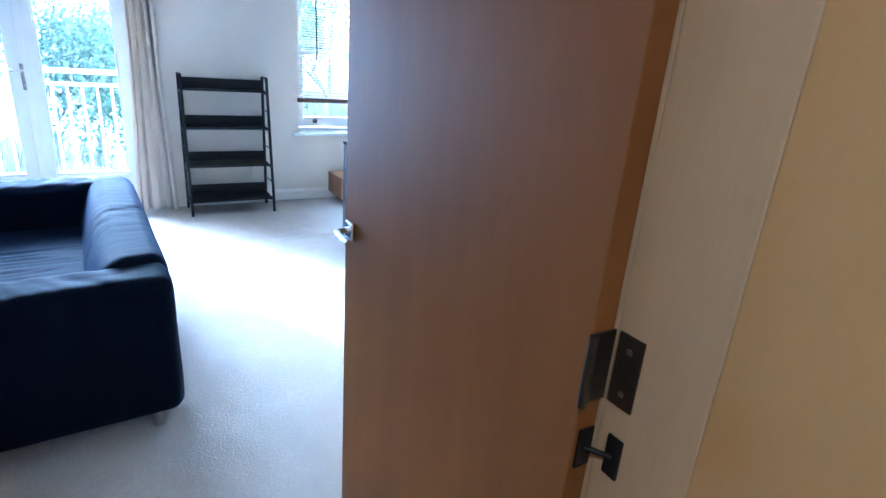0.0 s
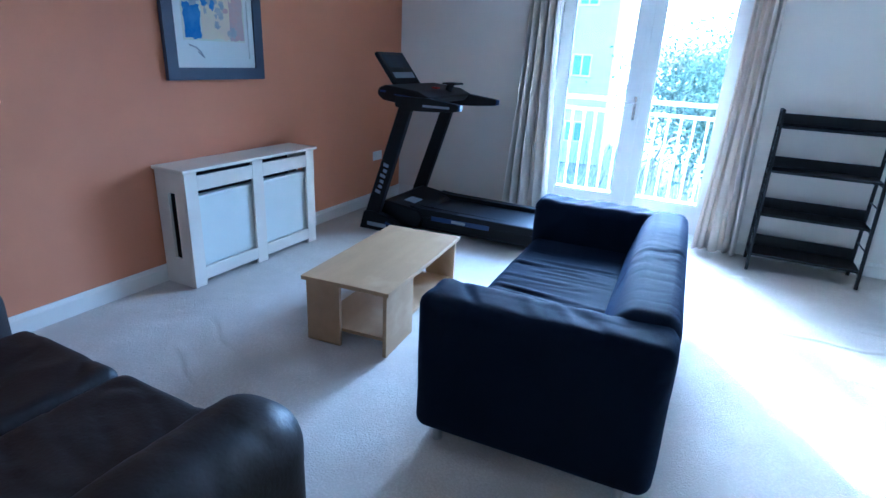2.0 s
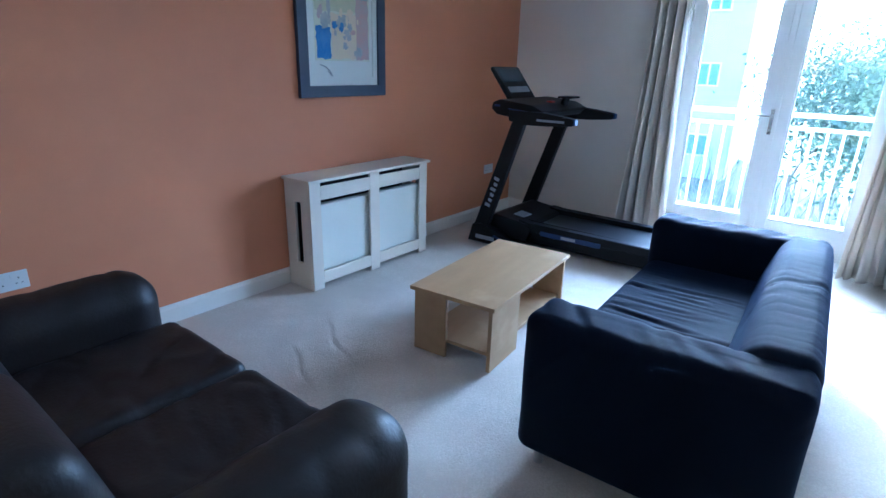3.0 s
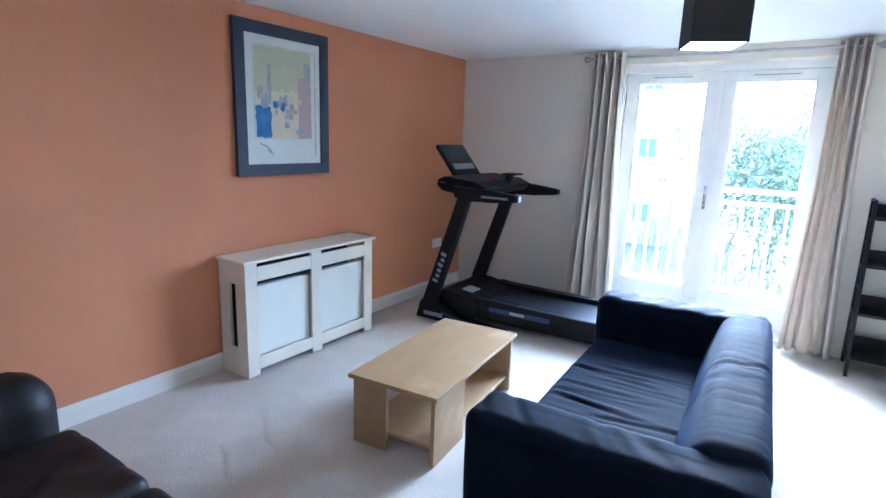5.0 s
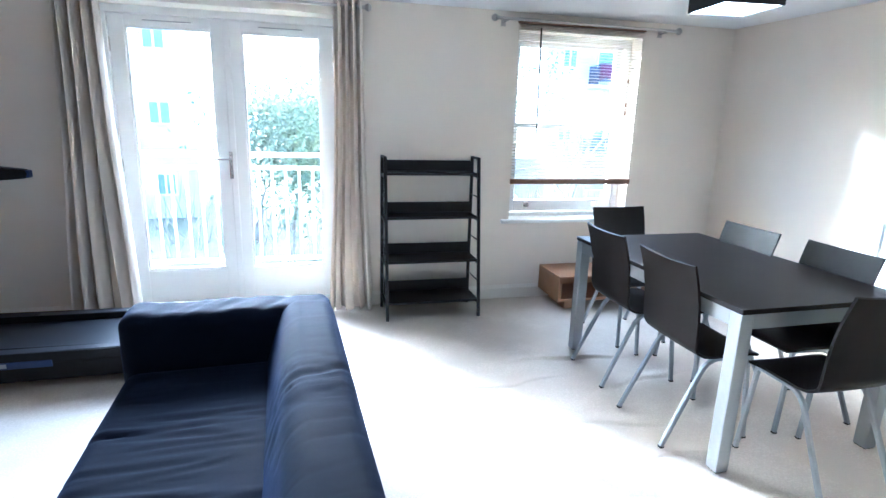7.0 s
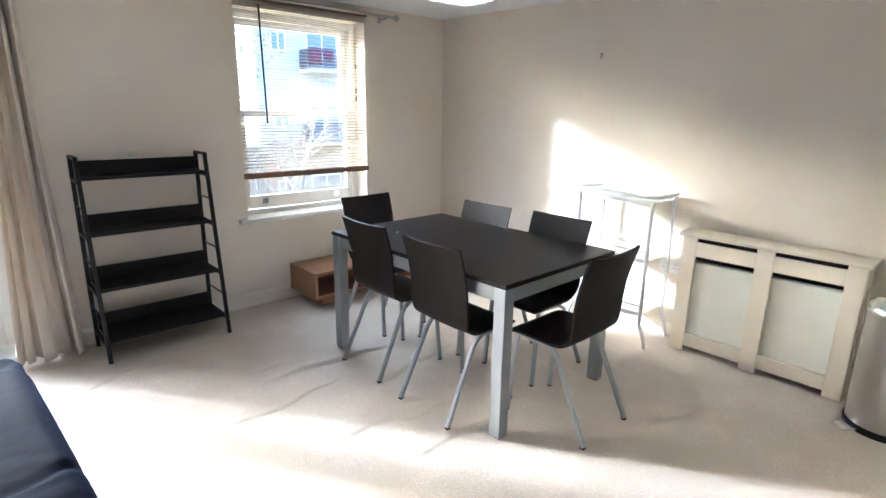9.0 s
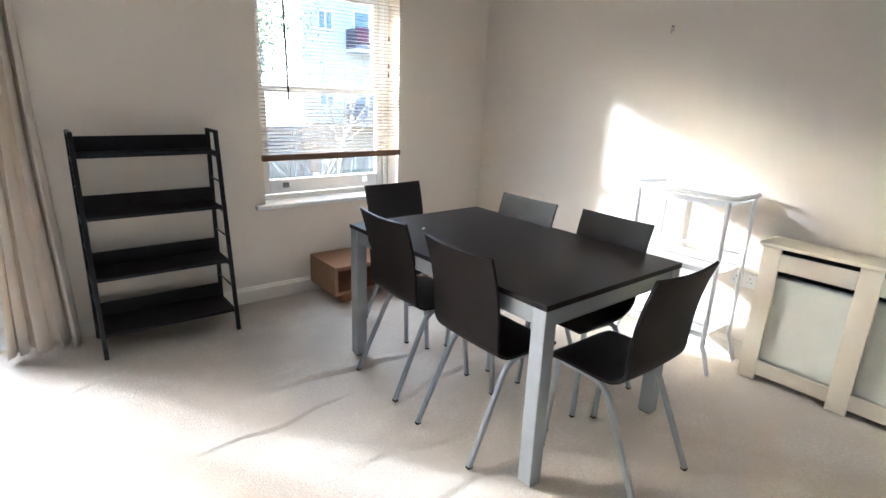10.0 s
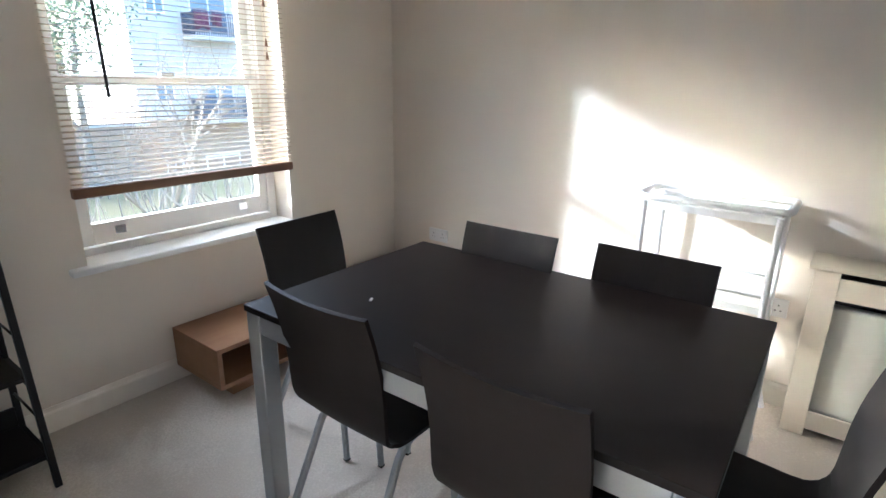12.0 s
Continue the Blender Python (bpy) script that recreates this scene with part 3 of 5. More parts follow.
def blind():
    ob = thing("venetian_blind", (2.172, 5.255, 0.0), 0, "wooden venetian blind with open slats and a brown bottom rail", "blind")
    w = 0.525
    box("headrail", (-w, -0.022, 2.128), (w, 0.022, 2.153), BLIND_RAIL, ob, 0.003, "brown wooden headrail")
    box("bottom_rail", (-w, -0.016, 0.945), (w, 0.016, 0.987), BLIND_RAIL, ob, 0.006, "brown wooden bottom rail")
    bm = bmesh.new()
    prof = [(-0.0125, -0.0012), (-0.006, 0.0006), (0.006, 0.0006), (0.0125, -0.0012)]
    r = []
    for x in (-w + 0.004, w - 0.004):
        r.append([bm.verts.new((x, a, b + 0.0009)) for a, b in prof] + [bm.verts.new((x, a, b - 0.0009)) for a, b in prof[::-1]])
    for k in range(8):
        bm.faces.new((r[0][k], r[0][(k + 1) % 8], r[1][(k + 1) % 8], r[1][k]))
    bm.faces.new(r[0][::-1]), bm.faces.new(r[1])
    slat = part("slat", bm, BLIND_WOOD, ob)
    zs = [1.002 + 0.0225 * k for k in range(44)] + [1.992 + 0.0115 * k for k in range(12)]
    slat.location.z = zs[0]
    for z in zs[1:]:
        s = slat.copy()
        scene.collection.objects.link(s)
        s.location.z = z
        s.rotation_euler = (radians(random.uniform(5, 9)), radians(random.uniform(-0.05, 0.05)), 0)
    for x in (-0.36, 0.0, 0.36):
        for y in (-0.0145, 0.0145):
            tube("ladder_cord", [(x, y, 0.985), (x, y, 2.12)], 0.0009, BLIND_WOOD, ob, n=5)
    tube("wand", [(-0.36, -0.032, 2.10), (-0.345, -0.034, 1.33)], 0.0065, BLACK_STEEL, ob, "thin dark tilt wand", 8)
    tube("pull_cord", [(0.40, -0.03, 2.10), (0.402, -0.031, 1.52)], 0.0012, BLIND_WOOD, ob, n=5)
    for z in (1.56, 1.50, 1.74):
        sweep("cord_toggle", [(0.402, -0.031, z), (0.402, -0.031, z + 0.02), (0.402, -0.031, z + 0.035)], lambda s: circle(0.008 * (1 - 0.6 * s), 8), BLIND_RAIL, ob)


blind()


def curtain_pole(x0, x1, name_label):
    ob = thing("curtain_pole", ((x0 + x1) / 2, 5.19, 2.142), 0, name_label, "curtain pole")
    h = (x1 - x0) / 2
    tube("rod", [(-h + 0.03, 0, 0), (h - 0.03, 0, 0)], 0.011, NICKEL, ob)
    for s in (-1, 1):
        sweep("finial", [(s * (h - 0.03), 0, 0), (s * (h - 0.022), 0, 0), (s * (h - 0.015), 0, 0), (s * h, 0, 0), (s * (h + 0.018), 0, 0), (s * (h + 0.024), 0, 0)],
              lambda f: circle((0.013, 0.013, 0.02, 0.027, 0.018, 0.004)[round(f * 5)], 14), NICKEL, ob, "round nickel finial")
        br = tube("bracket", rounded([(s * (h - 0.10), 0.0, -0.012), (s * (h - 0.10), 0.06, -0.012), (s * (h - 0.10), 0.098, -0.012)], 0.01), 0.006, NICKEL, ob)
        box("bracket_plate", (s * (h - 0.10) - 0.018, 0.0935, -0.04), (s * (h - 0.10) + 0.018, 0.0995, 0.016), NICKEL, br, 0.002)


curtain_pole(-1.41, 0.535, "brushed nickel curtain pole over the french doors")
curtain_pole(1.435, 2.95, "brushed nickel curtain pole over the blind")


def curtain(x0, x1, b0, b1, folds, seed, label):
    """A hanging eyelet curtain: x0 to x1 at the pole, b0 to b1 at the hem."""
    ob = thing("curtain", ((x0 + x1) / 2, 5.19, 0.0), 0, label, "curtain", "curtains at the french doors")
    cx = (x0 + x1) / 2
    bm = bmesh.new()
    nu, nv = folds * 14, 46
    rnd = random.Random(seed)
    ph = [rnd.uniform(-0.5, 0.5) for _ in range(8)]
    rows = []
    for j in range(nv + 1):
        f = j / nv
        z = 2.185 - f * 2.165
        row = []
        for i in range(nu + 1):
            u = i / nu
            spread = f ** 1.4
            x = (x0 + (x1 - x0) * u) * (1 - spread) + (b0 + (b1 - b0) * u) * spread - cx
            a = 2 * math.pi * folds * (u + 0.05 * f * math.sin(2 * math.pi * 1.3 * u + 4 * ph[5]))
            deep = 0.052 * (1 - 0.35 * f * math.sin(2.3 * a / folds + 6 * ph[6] + 1.5 * f))
            y = deep * math.sin(a + 0.9 * ph[0] * f) + 0.007 * f * noise.noise(Vector((u * 9, f * 7, seed))) + 0.016 * f * math.sin(a * 0.53 + 3 * ph[1] + 2.2 * f) + 0.012 * f * math.sin(a * 1.7 + 5 * ph[2] + 3 * f)
            x += 0.010 * math.sin(2 * a + 6 * ph[3]) * (0.4 + f) + 0.012 * f * math.sin(f * 5 + 4 * u + ph[4])
            y = min(0.085, y - 0.015 * f)
            row.append(bm.verts.new((x, y, z)))
        rows.append(row)
    for a, b in zip(rows, rows[1:]):
        for i in range(nu):
            bm.faces.new((a[i], a[i + 1], b[i + 1], b[i]))
    fab = part("fabric", bm, CURTAIN, ob, smooth=True)
    md = fab.modifiers.new("cloth", "SOLIDIFY")
    md.thickness, md.offset = 0.003, 0
    for k in range(folds * 2):
        u = (k + 0.5) / (folds * 2)
        x = x0 + (x1 - x0) * u - cx
        pts = [(x, 0.021 * math.cos(t) , 2.142 + 0.021 * math.sin(t)) for t in [2 * math.pi * q / 14 for q in range(15)]]
        tube("eyelet", pts, 0.0035, NICKEL, ob, n=6)
    return ob


curtain(-1.35, -1.09, -1.42, -1.04, 4, 3, "beige eyelet curtain drawn back, hanging to the floor")
curtain(0.30, 0.49, 0.255, 0.535, 4, 8, "beige eyelet curtain drawn back, hem spread on the carpet")


# ---- ceiling lamps ----
def pendant(x, y, z, side, turn, height):
    ob = thing("pendant_lamp", (x, y, z), turn, "square black pendant shade with a lit white diffuser", "ceiling lamp", "pendant lamps")
    h = side / 2
    bm = bmesh.new()
    rings = [[bm.verts.new((a * q, b * q, z)) for a, b in ((-1, -1), (1, -1), (1, 1), (-1, 1))] for q, z in ((h, 0), (h, height), (h - 0.004, height), (h - 0.004, 0))]
    for r0, r1 in zip(rings, rings[1:] + rings[:1]):
        for k in range(4):
            bm.faces.new((r0[k], r0[(k + 1) % 4], r1[(k + 1) % 4], r1[k]))
    part("shade", bm, SHADE_BLACK, ob, "black fabric shade")
    box("diffuser", (-h + 0.004, -h + 0.004, 0.002), (h - 0.004, h - 0.004, 0.008), DIFFUSER, ob, 0.001, "glowing white diffuser")
    box("shade_frame", (-h + 0.004, -0.004, height - 0.03), (h - 0.004, 0.004, height - 0.024), CHROME, ob, 0.001)
    tube("cord", [(0, 0, height - 0.03), (0, 0, TOP - z - 0.02)], 0.004, PLASTIC_WHITE, ob)
    tube("ceiling_rose", [(0, 0, TOP - z - 0.025), (0, 0, TOP - z)], 0.04, PLASTIC_WHITE, ob, n=18)


pendant(-0.168, 3.16, 1.87, 0.215, 22, 0.26)
pendant(1.82, 3.30, 1.90, 0.255, -7, 0.26)


# ---- west wall ----
def radiator_cover(at, turn, length, depth, height, label):
    """A painted radiator cover: two recessed bays, slots under the top and along the floor. Local x along the wall, front at -y."""
    ob = thing("radiator_cover", at, turn, label, "radiator cover", "radiator covers")
    h, t = length / 2, 0.018
    box("top_board", (-h - 0.02, -depth - 0.02, height - 0.02), (h + 0.02, 0, height), CABINET_CREAM, ob, 0.006, segments=3)
    z1 = height - 0.0205
    y0, y1 = -depth, -depth + t
    st = 0.085
    for a, b in ((-h, -h + st), (h - st, h), (-0.045, 0.045)):
        box("stile", (a, y0, 0.0), (b, y1, z1), CABINET_CREAM, ob, 0.002)
    for a, b in ((-h + st, -0.045), (0.045, h - st)):
        box("rail", (a, y0 + 0.0005, z1 - 0.115), (b, y1, z1 - 0.028), CABINET_CREAM, ob, 0.002)
        box("rail", (a, y0 + 0.0005, 0.035), (b, y1, 0.115), CABINET_CREAM, ob, 0.002)
    for s in (-1, 1):
        bm = bmesh.new()
        a, b = sorted((s * h, s * (h - t)))
        m = -depth * 0.5
        add_box(bm, (a, y1 + 0.0005, 0.0), (b, m - 0.03, z1))
        add_box(bm, (a, m + 0.03, 0.0), (b, 0, z1))
        add_box(bm, (a, m - 0.03, 0.0), (b, m + 0.03, 0.17))
        add_box(bm, (a, m - 0.03, z1 - 0.13), (b, m + 0.03, z1))
        part("side_panel", bm, CABINET_CREAM, ob, "side panel with a slot")
    # Near-black sheet over the wall: shade inside the cover put in as colour.
    box("gap_shade_sheet", (-h + t, -0.012, 0.02), (h - t, -0.002, z1 - 0.002), GAP_SHADE, ob, 0)
    rad = box("radiator", (-h + 0.05, -depth + 0.03, 0.105), (h - 0.06, -depth + 0.09, z1 - 0.155), RADIATOR, ob, 0.012, "white steel panel radiator", 3)
    return ob


radiator_cover((WX + 0.016, 3.065, 0.0), 90, 1.115, 0.25, 0.728, "cream painted radiator cover on the orange wall")
radiator_cover((EX - 0.016, 2.423, 0.0), -90, 0.915, 0.19, 0.75, "cream painted radiator cover on the cream wall")


def picture():
    ob = thing("framed_picture", (WX, 3.045, 1.655), 0, "abstract blue and pink print in a wide navy frame", "picture")
    w, h, f = 0.375, 0.462, 0.072
    bm = bmesh.new()
    for s in (-1, 1):
        bm2 = [(s * w, -h), (s * (w - f), -h + f), (s * (w - f), h - f), (s * w, h)]
        add_prism(bm, bm2, 0.003, 0.032, "x")
        bm3 = [(-w, s * h), (-w + f, s * (h - f)), (w - f, s * (h - f)), (w, s * h)]
        add_prism(bm, bm3, 0.003, 0.032, "x")
    part("frame", bm, FRAME_NAVY, ob)
    box("mount", (0.003, -w + f, -h + f), (0.012, w - f, h - f), MOUNT, ob, 0)
    art2 = material("pale green wash", (0.50, 0.53, 0.36), (0.60, 0.60, 0.44), 0.8, scale=6, grain=40, bump=0)
    art = material("watercolour paper", (0.62, 0.66, 0.50), (0.70, 0.70, 0.60), 0.8, scale=5, grain=60, bump=0)
    rose = material("rose wash", (0.56, 0.36, 0.32), (0.46, 0.42, 0.44), 0.8, scale=14, grain=60, bump=0)
    blue = material("blue wash", (0.05, 0.17, 0.50), (0.12, 0.26, 0.55), 0.8, scale=14, grain=60, bump=0)
    slate = material("slate wash", (0.30, 0.35, 0.42), (0.48, 0.48, 0.46), 0.8, scale=18, grain=60, bump=0)
    cream = material("cream wash", (0.72, 0.66, 0.44), (0.70, 0.60, 0.48), 0.8, scale=14, grain=60, bump=0)
    bm = bmesh.new()
    for lo, hi in (((0.012, -w + f, 0.335), (0.020, w - f, h - f)), ((0.012, -w + f, -h + f), (0.020, w - f, -0.335)), ((0.012, -w + f, -0.335), (0.020, -0.262, 0.335)), ((0.012, 0.262, -0.335), (0.020, w - f, 0.335))):
        add_box(bm, lo, hi)
    part("mount_surround", bm, MOUNT, ob)
    sheet = box("print", (0.012, -0.235, -0.235), (0.0135, 0.235, 0.335), art, ob, 0, "abstract watercolour print")

    def blot(name, mat, cy, cz, ry, rz, seed, lift):
        rnd = random.Random(seed)
        pts = []
        for k in range(22):
            a = 2 * math.pi * k / 22
            q = 1 + 0.28 * rnd.uniform(-1, 1)
            pts.append((cy + ry * q * math.cos(a), cz + rz * q * math.sin(a)))
        part(name, add_prism(bmesh.new(), pts, 0.0137 + lift, 0.0141 + lift, "x"), mat, sheet)
    # broad washes first, then the small loose strokes over them
    blocks = [("sky_wash", art2, -0.225, 0.225, 0.06, 0.325), ("vase_wash", cream, -0.10, 0.13, -0.225, 0.05), ("blue_wash", blue, -0.225, -0.105, -0.225, -0.03),
              ("rose_wash", rose, 0.115, 0.225, -0.225, 0.17), ("pale_column", slate, -0.13, -0.105, 0.0, 0.22), ("pale_column", slate, 0.165, 0.225, 0.15, 0.26)]
    rnd = random.Random(12)
    for k, (name, mat, y0, y1, z0, z1) in enumerate(blocks):
        n = 9
        jit = lambda: rnd.uniform(-0.007, 0.007)
        pts = [(y0 + (y1 - y0) * q / n + jit(), z0 + jit()) for q in range(n)] + [(y1 + jit(), z0 + (z1 - z0) * q / n + jit()) for q in range(n)]
        pts += [(y1 - (y1 - y0) * q / n + jit(), z1 + jit()) for q in range(n)] + [(y0 + jit(), z1 - (z1 - z0) * q / n + jit()) for q in range(n)]
        part(name, add_prism(bmesh.new(), pts, 0.0136 + 0.00008 * k, 0.0139 + 0.00008 * k, "x"), mat, sheet)
    washes = [(slate, 0.01, 0.0, 0.07, 0.06, 14), (rose, 0.16, -0.02, 0.05, 0.13, 12), (slate, -0.16, 0.01, 0.05, 0.04, 10), (rose, -0.19, 0.05, 0.03, 0.03, 4),
              (slate, 0.02, -0.12, 0.03, 0.05, 5), (slate, 0.13, -0.19, 0.06, 0.03, 7), (blue, -0.02, -0.03, 0.05, 0.03, 4), (cream, 0.05, 0.04, 0.05, 0.03, 6)]
    k = 0
    for mat, cy, cz, sy, sz, count in washes:
        for _ in range(count):
            y, z = cy + rnd.gauss(0, sy * 0.5), cz + rnd.gauss(0, sz * 0.5)
            y, z = max(-0.20, min(0.20, y)), max(-0.19, min(0.29, z))
            blot("paint_patch", mat, y, z, rnd.uniform(0.008, 0.024), rnd.uniform(0.010, 0.030), 100 + k, 0.0007 + 0.00003 * k)
            k += 1
    bm = bmesh.new()
    add_sweep(bm, [(0.0130, -0.20, -0.26), (0.0130, -0.15, -0.275), (0.0130, -0.12, -0.30), (0.0130, -0.10, -0.33), (0.0130, -0.14, -0.30)], circle(0.004, 6))
    part("signature_stroke", bm, slate, ob, "faint pencil flourish")


picture()


def socket(x, y, z, facing):
    ob = thing("wall_socket", (x, y, z), 0 if facing > 0 else 180, "white double wall socket", "socket", "wall sockets")
    box("plate", (0, -0.073, -0.043), (0.009, 0.073, 0.043), PLASTIC_WHITE, ob, 0.003)
    for s in (-1, 1):
        for dy, dz, w, h in ((0, 0.012, 0.004, 0.008), (-0.011, -0.012, 0.007, 0.004), (0.011, -0.012, 0.007, 0.004)):
            box("pin_hole", (0.0085, s * 0.036 + dy - w / 2, dz - h / 2), (0.0094, s * 0.036 + dy + w / 2, dz + h / 2), PLASTIC_BLACK, ob, 0)
        box("rocker", (0.0085, s * 0.012 - 0.006, 0.012), (0.012, s * 0.012 + 0.006, 0.03), PLASTIC_WHITE, ob, 0.001)


socket(WX, 4.875, 0.462, 1)
socket(WX, 1.04, 0.45, 1)
socket(EX, 3.02, 0.465, -1)
socket(EX, 4.90, 0.455, -1)
hook = thing("picture_hook", (EX, 3.675, 1.81), 180, "small metal picture hook on a bare wall", "hook")
box("plate", (0, -0.011, -0.004), (0.002, 0.011, 0.03), NICKEL, hook, 0.0008)
tube("nail", [(0.001, 0.004, 0.02), (0.02, 0.004, 0.026)], 0.0025, BLACK_STEEL, hook, n=8)
sweep("claw", rounded([(0.002, -0.003, 0.0), (0.004, -0.003, -0.014), (0.014, -0.003, -0.012), (0.015, -0.003, -0.002)], 0.006), circle(0.003, 8), NICKEL, hook)


# ---- coffee table ----
def coffee_table():
    ob = thing("coffee_table", (-1.255, 2.877, 0.0), 5.0, "low oak veneered coffee table with a lower shelf", "coffee table")
    w, l, z = 0.243, 0.482, 0.354
    box("tabletop", (-w, -l, z - 0.022), (w, l, z), OAK, ob, 0.002)
    i, t, zt = 0.018, 0.02, z - 0.0225
    box("panel", (-w + i, -l + i, 0), (-w + i + 0.19, -l + i + t, zt), OAK, ob, 0.001)
    box("panel", (w - i - t, -l + i, 0), (w - i, -l + i + 0.30, zt), OAK, ob, 0.001)
    box("panel", (w - i - 0.19, l - i - t, 0), (w - i, l - i, zt), OAK, ob, 0.001)
    box("panel", (-w + i, l - i - 0.30, 0), (-w + i + t, l - i, zt), OAK, ob, 0.001)
    box("lower_shelf", (-w + i + t + 0.001, -l + i + t + 0.001, 0.075), (w - i - t - 0.001, l - i - t - 0.001, 0.093), OAK, ob, 0.001)


coffee_table()


# ---- sofas ----
def crease(x, y, z=0.0, power=7):
    """Sharp fold lines: 1 on the fold, falling off quickly to both sides."""
    return (1 - min(1.0, 1.6 * abs(noise.noise(Vector((x, y, z)))))) ** power


def rumple(v, amp, fx, fy, fz, seed=0.0):
    n = noise.noise(Vector((v.x * fx + seed, v.y * fy, v.z * fz)))
    n2 = noise.noise(Vector((v.x * fx * 2.3 + seed, v.y * fy * 2.1, v.z * fz * 2 + 7)))
    return amp * (1 - 2 * abs(n)) + amp * 0.5 * n2


def step01(t):
    t = max(0.0, min(1.0, t))
    return t * t * (3 - 2 * t)


def navy_sofa():
    ob = thing("sofa", (-0.19, 2.86, 0.0), 2.6, "navy cotton covered two-seat sofa with creased loose cover", "sofa")
    w, l = 0.425, 0.885
    bot, at = 0.088, 0.635

    def arm_shape(v):
        k = step01((v.z - 0.42) / 0.16)
        out = 1 if v.y > 0 else -1
        slant = v.x * 11 - out * v.y * 7
        v.z += k * (0.010 * noise.noise(Vector((v.x * 4, v.y * 3, 1.0))) - 0.009 * crease(slant, v.x * 1.5, v.z * 2 + out, 4))
        side = step01((v.z - 0.30) / 0.25)
        v.y += out * side * (-0.007 * crease(v.x * 8 - v.z * 5, v.z * 2.5, 4 + out)) + 0.004 * noise.noise(v * 4)
        v.x += 0.006 * noise.noise(Vector((v.z * 4, v.y * 4, 2)))
        return v

    rnd = random.Random(31)
    folds = [(-0.52 + 0.037 * q + rnd.uniform(-0.012, 0.012), rnd.uniform(-0.16, 0.12), rnd.uniform(0.006, 0.022), rnd.uniform(0, 6), rnd.uniform(0.0024, 0.0068)) for q in range(22)]

    def seat_shape(v):
        k = step01((v.z - 0.30) / 0.07)
        v.z += k * (0.007 * noise.noise(Vector((v.x * 2.5, v.y * 4, 3))) + 0.012 * math.cos(v.y * 2.2))
        for y0, slope, bow, phase, deep in folds:
            off = v.y - y0 - slope * v.x - bow * math.sin(5.5 * v.x + phase)
            reach = step01((0.24 - abs(v.x + 0.10 - 0.12 * math.sin(phase))) / 0.12)
            v.z += k * deep * reach * (0.55 * math.exp(-((off - 0.022) / 0.020) ** 2) - math.exp(-(off / 0.013) ** 2))
        return v

    def back_shape(v):
        k = (v.z - bot) / (0.66 - bot)
        front = max(0.0, min(1.0, (0.425 - v.x) / 0.255))
        v.x += front * (-0.10 + 0.15 * max(0.0, k) ** 1.3)
        up = step01((v.z - 0.38) / 0.2)
        fold = (0.1 + 0.9 * math.exp(-((v.y + 0.05) / 0.17) ** 2)) * crease(v.y * 13 + 1.1 * math.sin(v.z * 9), v.x * 2 + v.z * 5, 2.0, 6)
        v.z += up * (0.010 * noise.noise(Vector((v.x * 4, v.y * 3, 5))) - 0.006 * fold - 0.010 * math.exp(-((v.y - 0.02 - 0.25 * (v.x - 0.3) - 0.03 * math.sin(v.x * 14)) / 0.022) ** 2))
        v.x += front * step01((k - 0.3) * 2) * 0.006 * fold
        return v
    soft("arm", (-w, -l, bot), (w - 0.005, -l + 0.22, at), 0.05, NAVY, ob, "", 0.014, arm_shape)
    soft("arm", (-w, l - 0.22, bot), (w - 0.005, l, at), 0.05, NAVY, ob, "", 0.016, arm_shape)
    soft("backrest", (0.17, -l + 0.15, bot + 0.002), (w, l - 0.15, 0.66), 0.075, NAVY, ob, "", 0.014, back_shape)
    soft("seat", (-w + 0.01, -l + 0.19, bot + 0.004), (0.22, l - 0.19, 0.40), 0.06, NAVY, ob, "creased seat cushion", 0.011, seat_shape)
    for x in (-w + 0.07, w - 0.10):
        for y in (-l + 0.09, l - 0.09):
            tube("leg", [(x, y, 0.0), (x, y, 0.10)], 0.019, NICKEL, ob, "round steel leg", 14)
    part("care_label", add_box(bmesh.new(), (0.262, -l + 0.20, 0.640), (0.285, -l + 0.21, 0.652), 0.001), PLASTIC_GREY, ob)


navy_sofa()


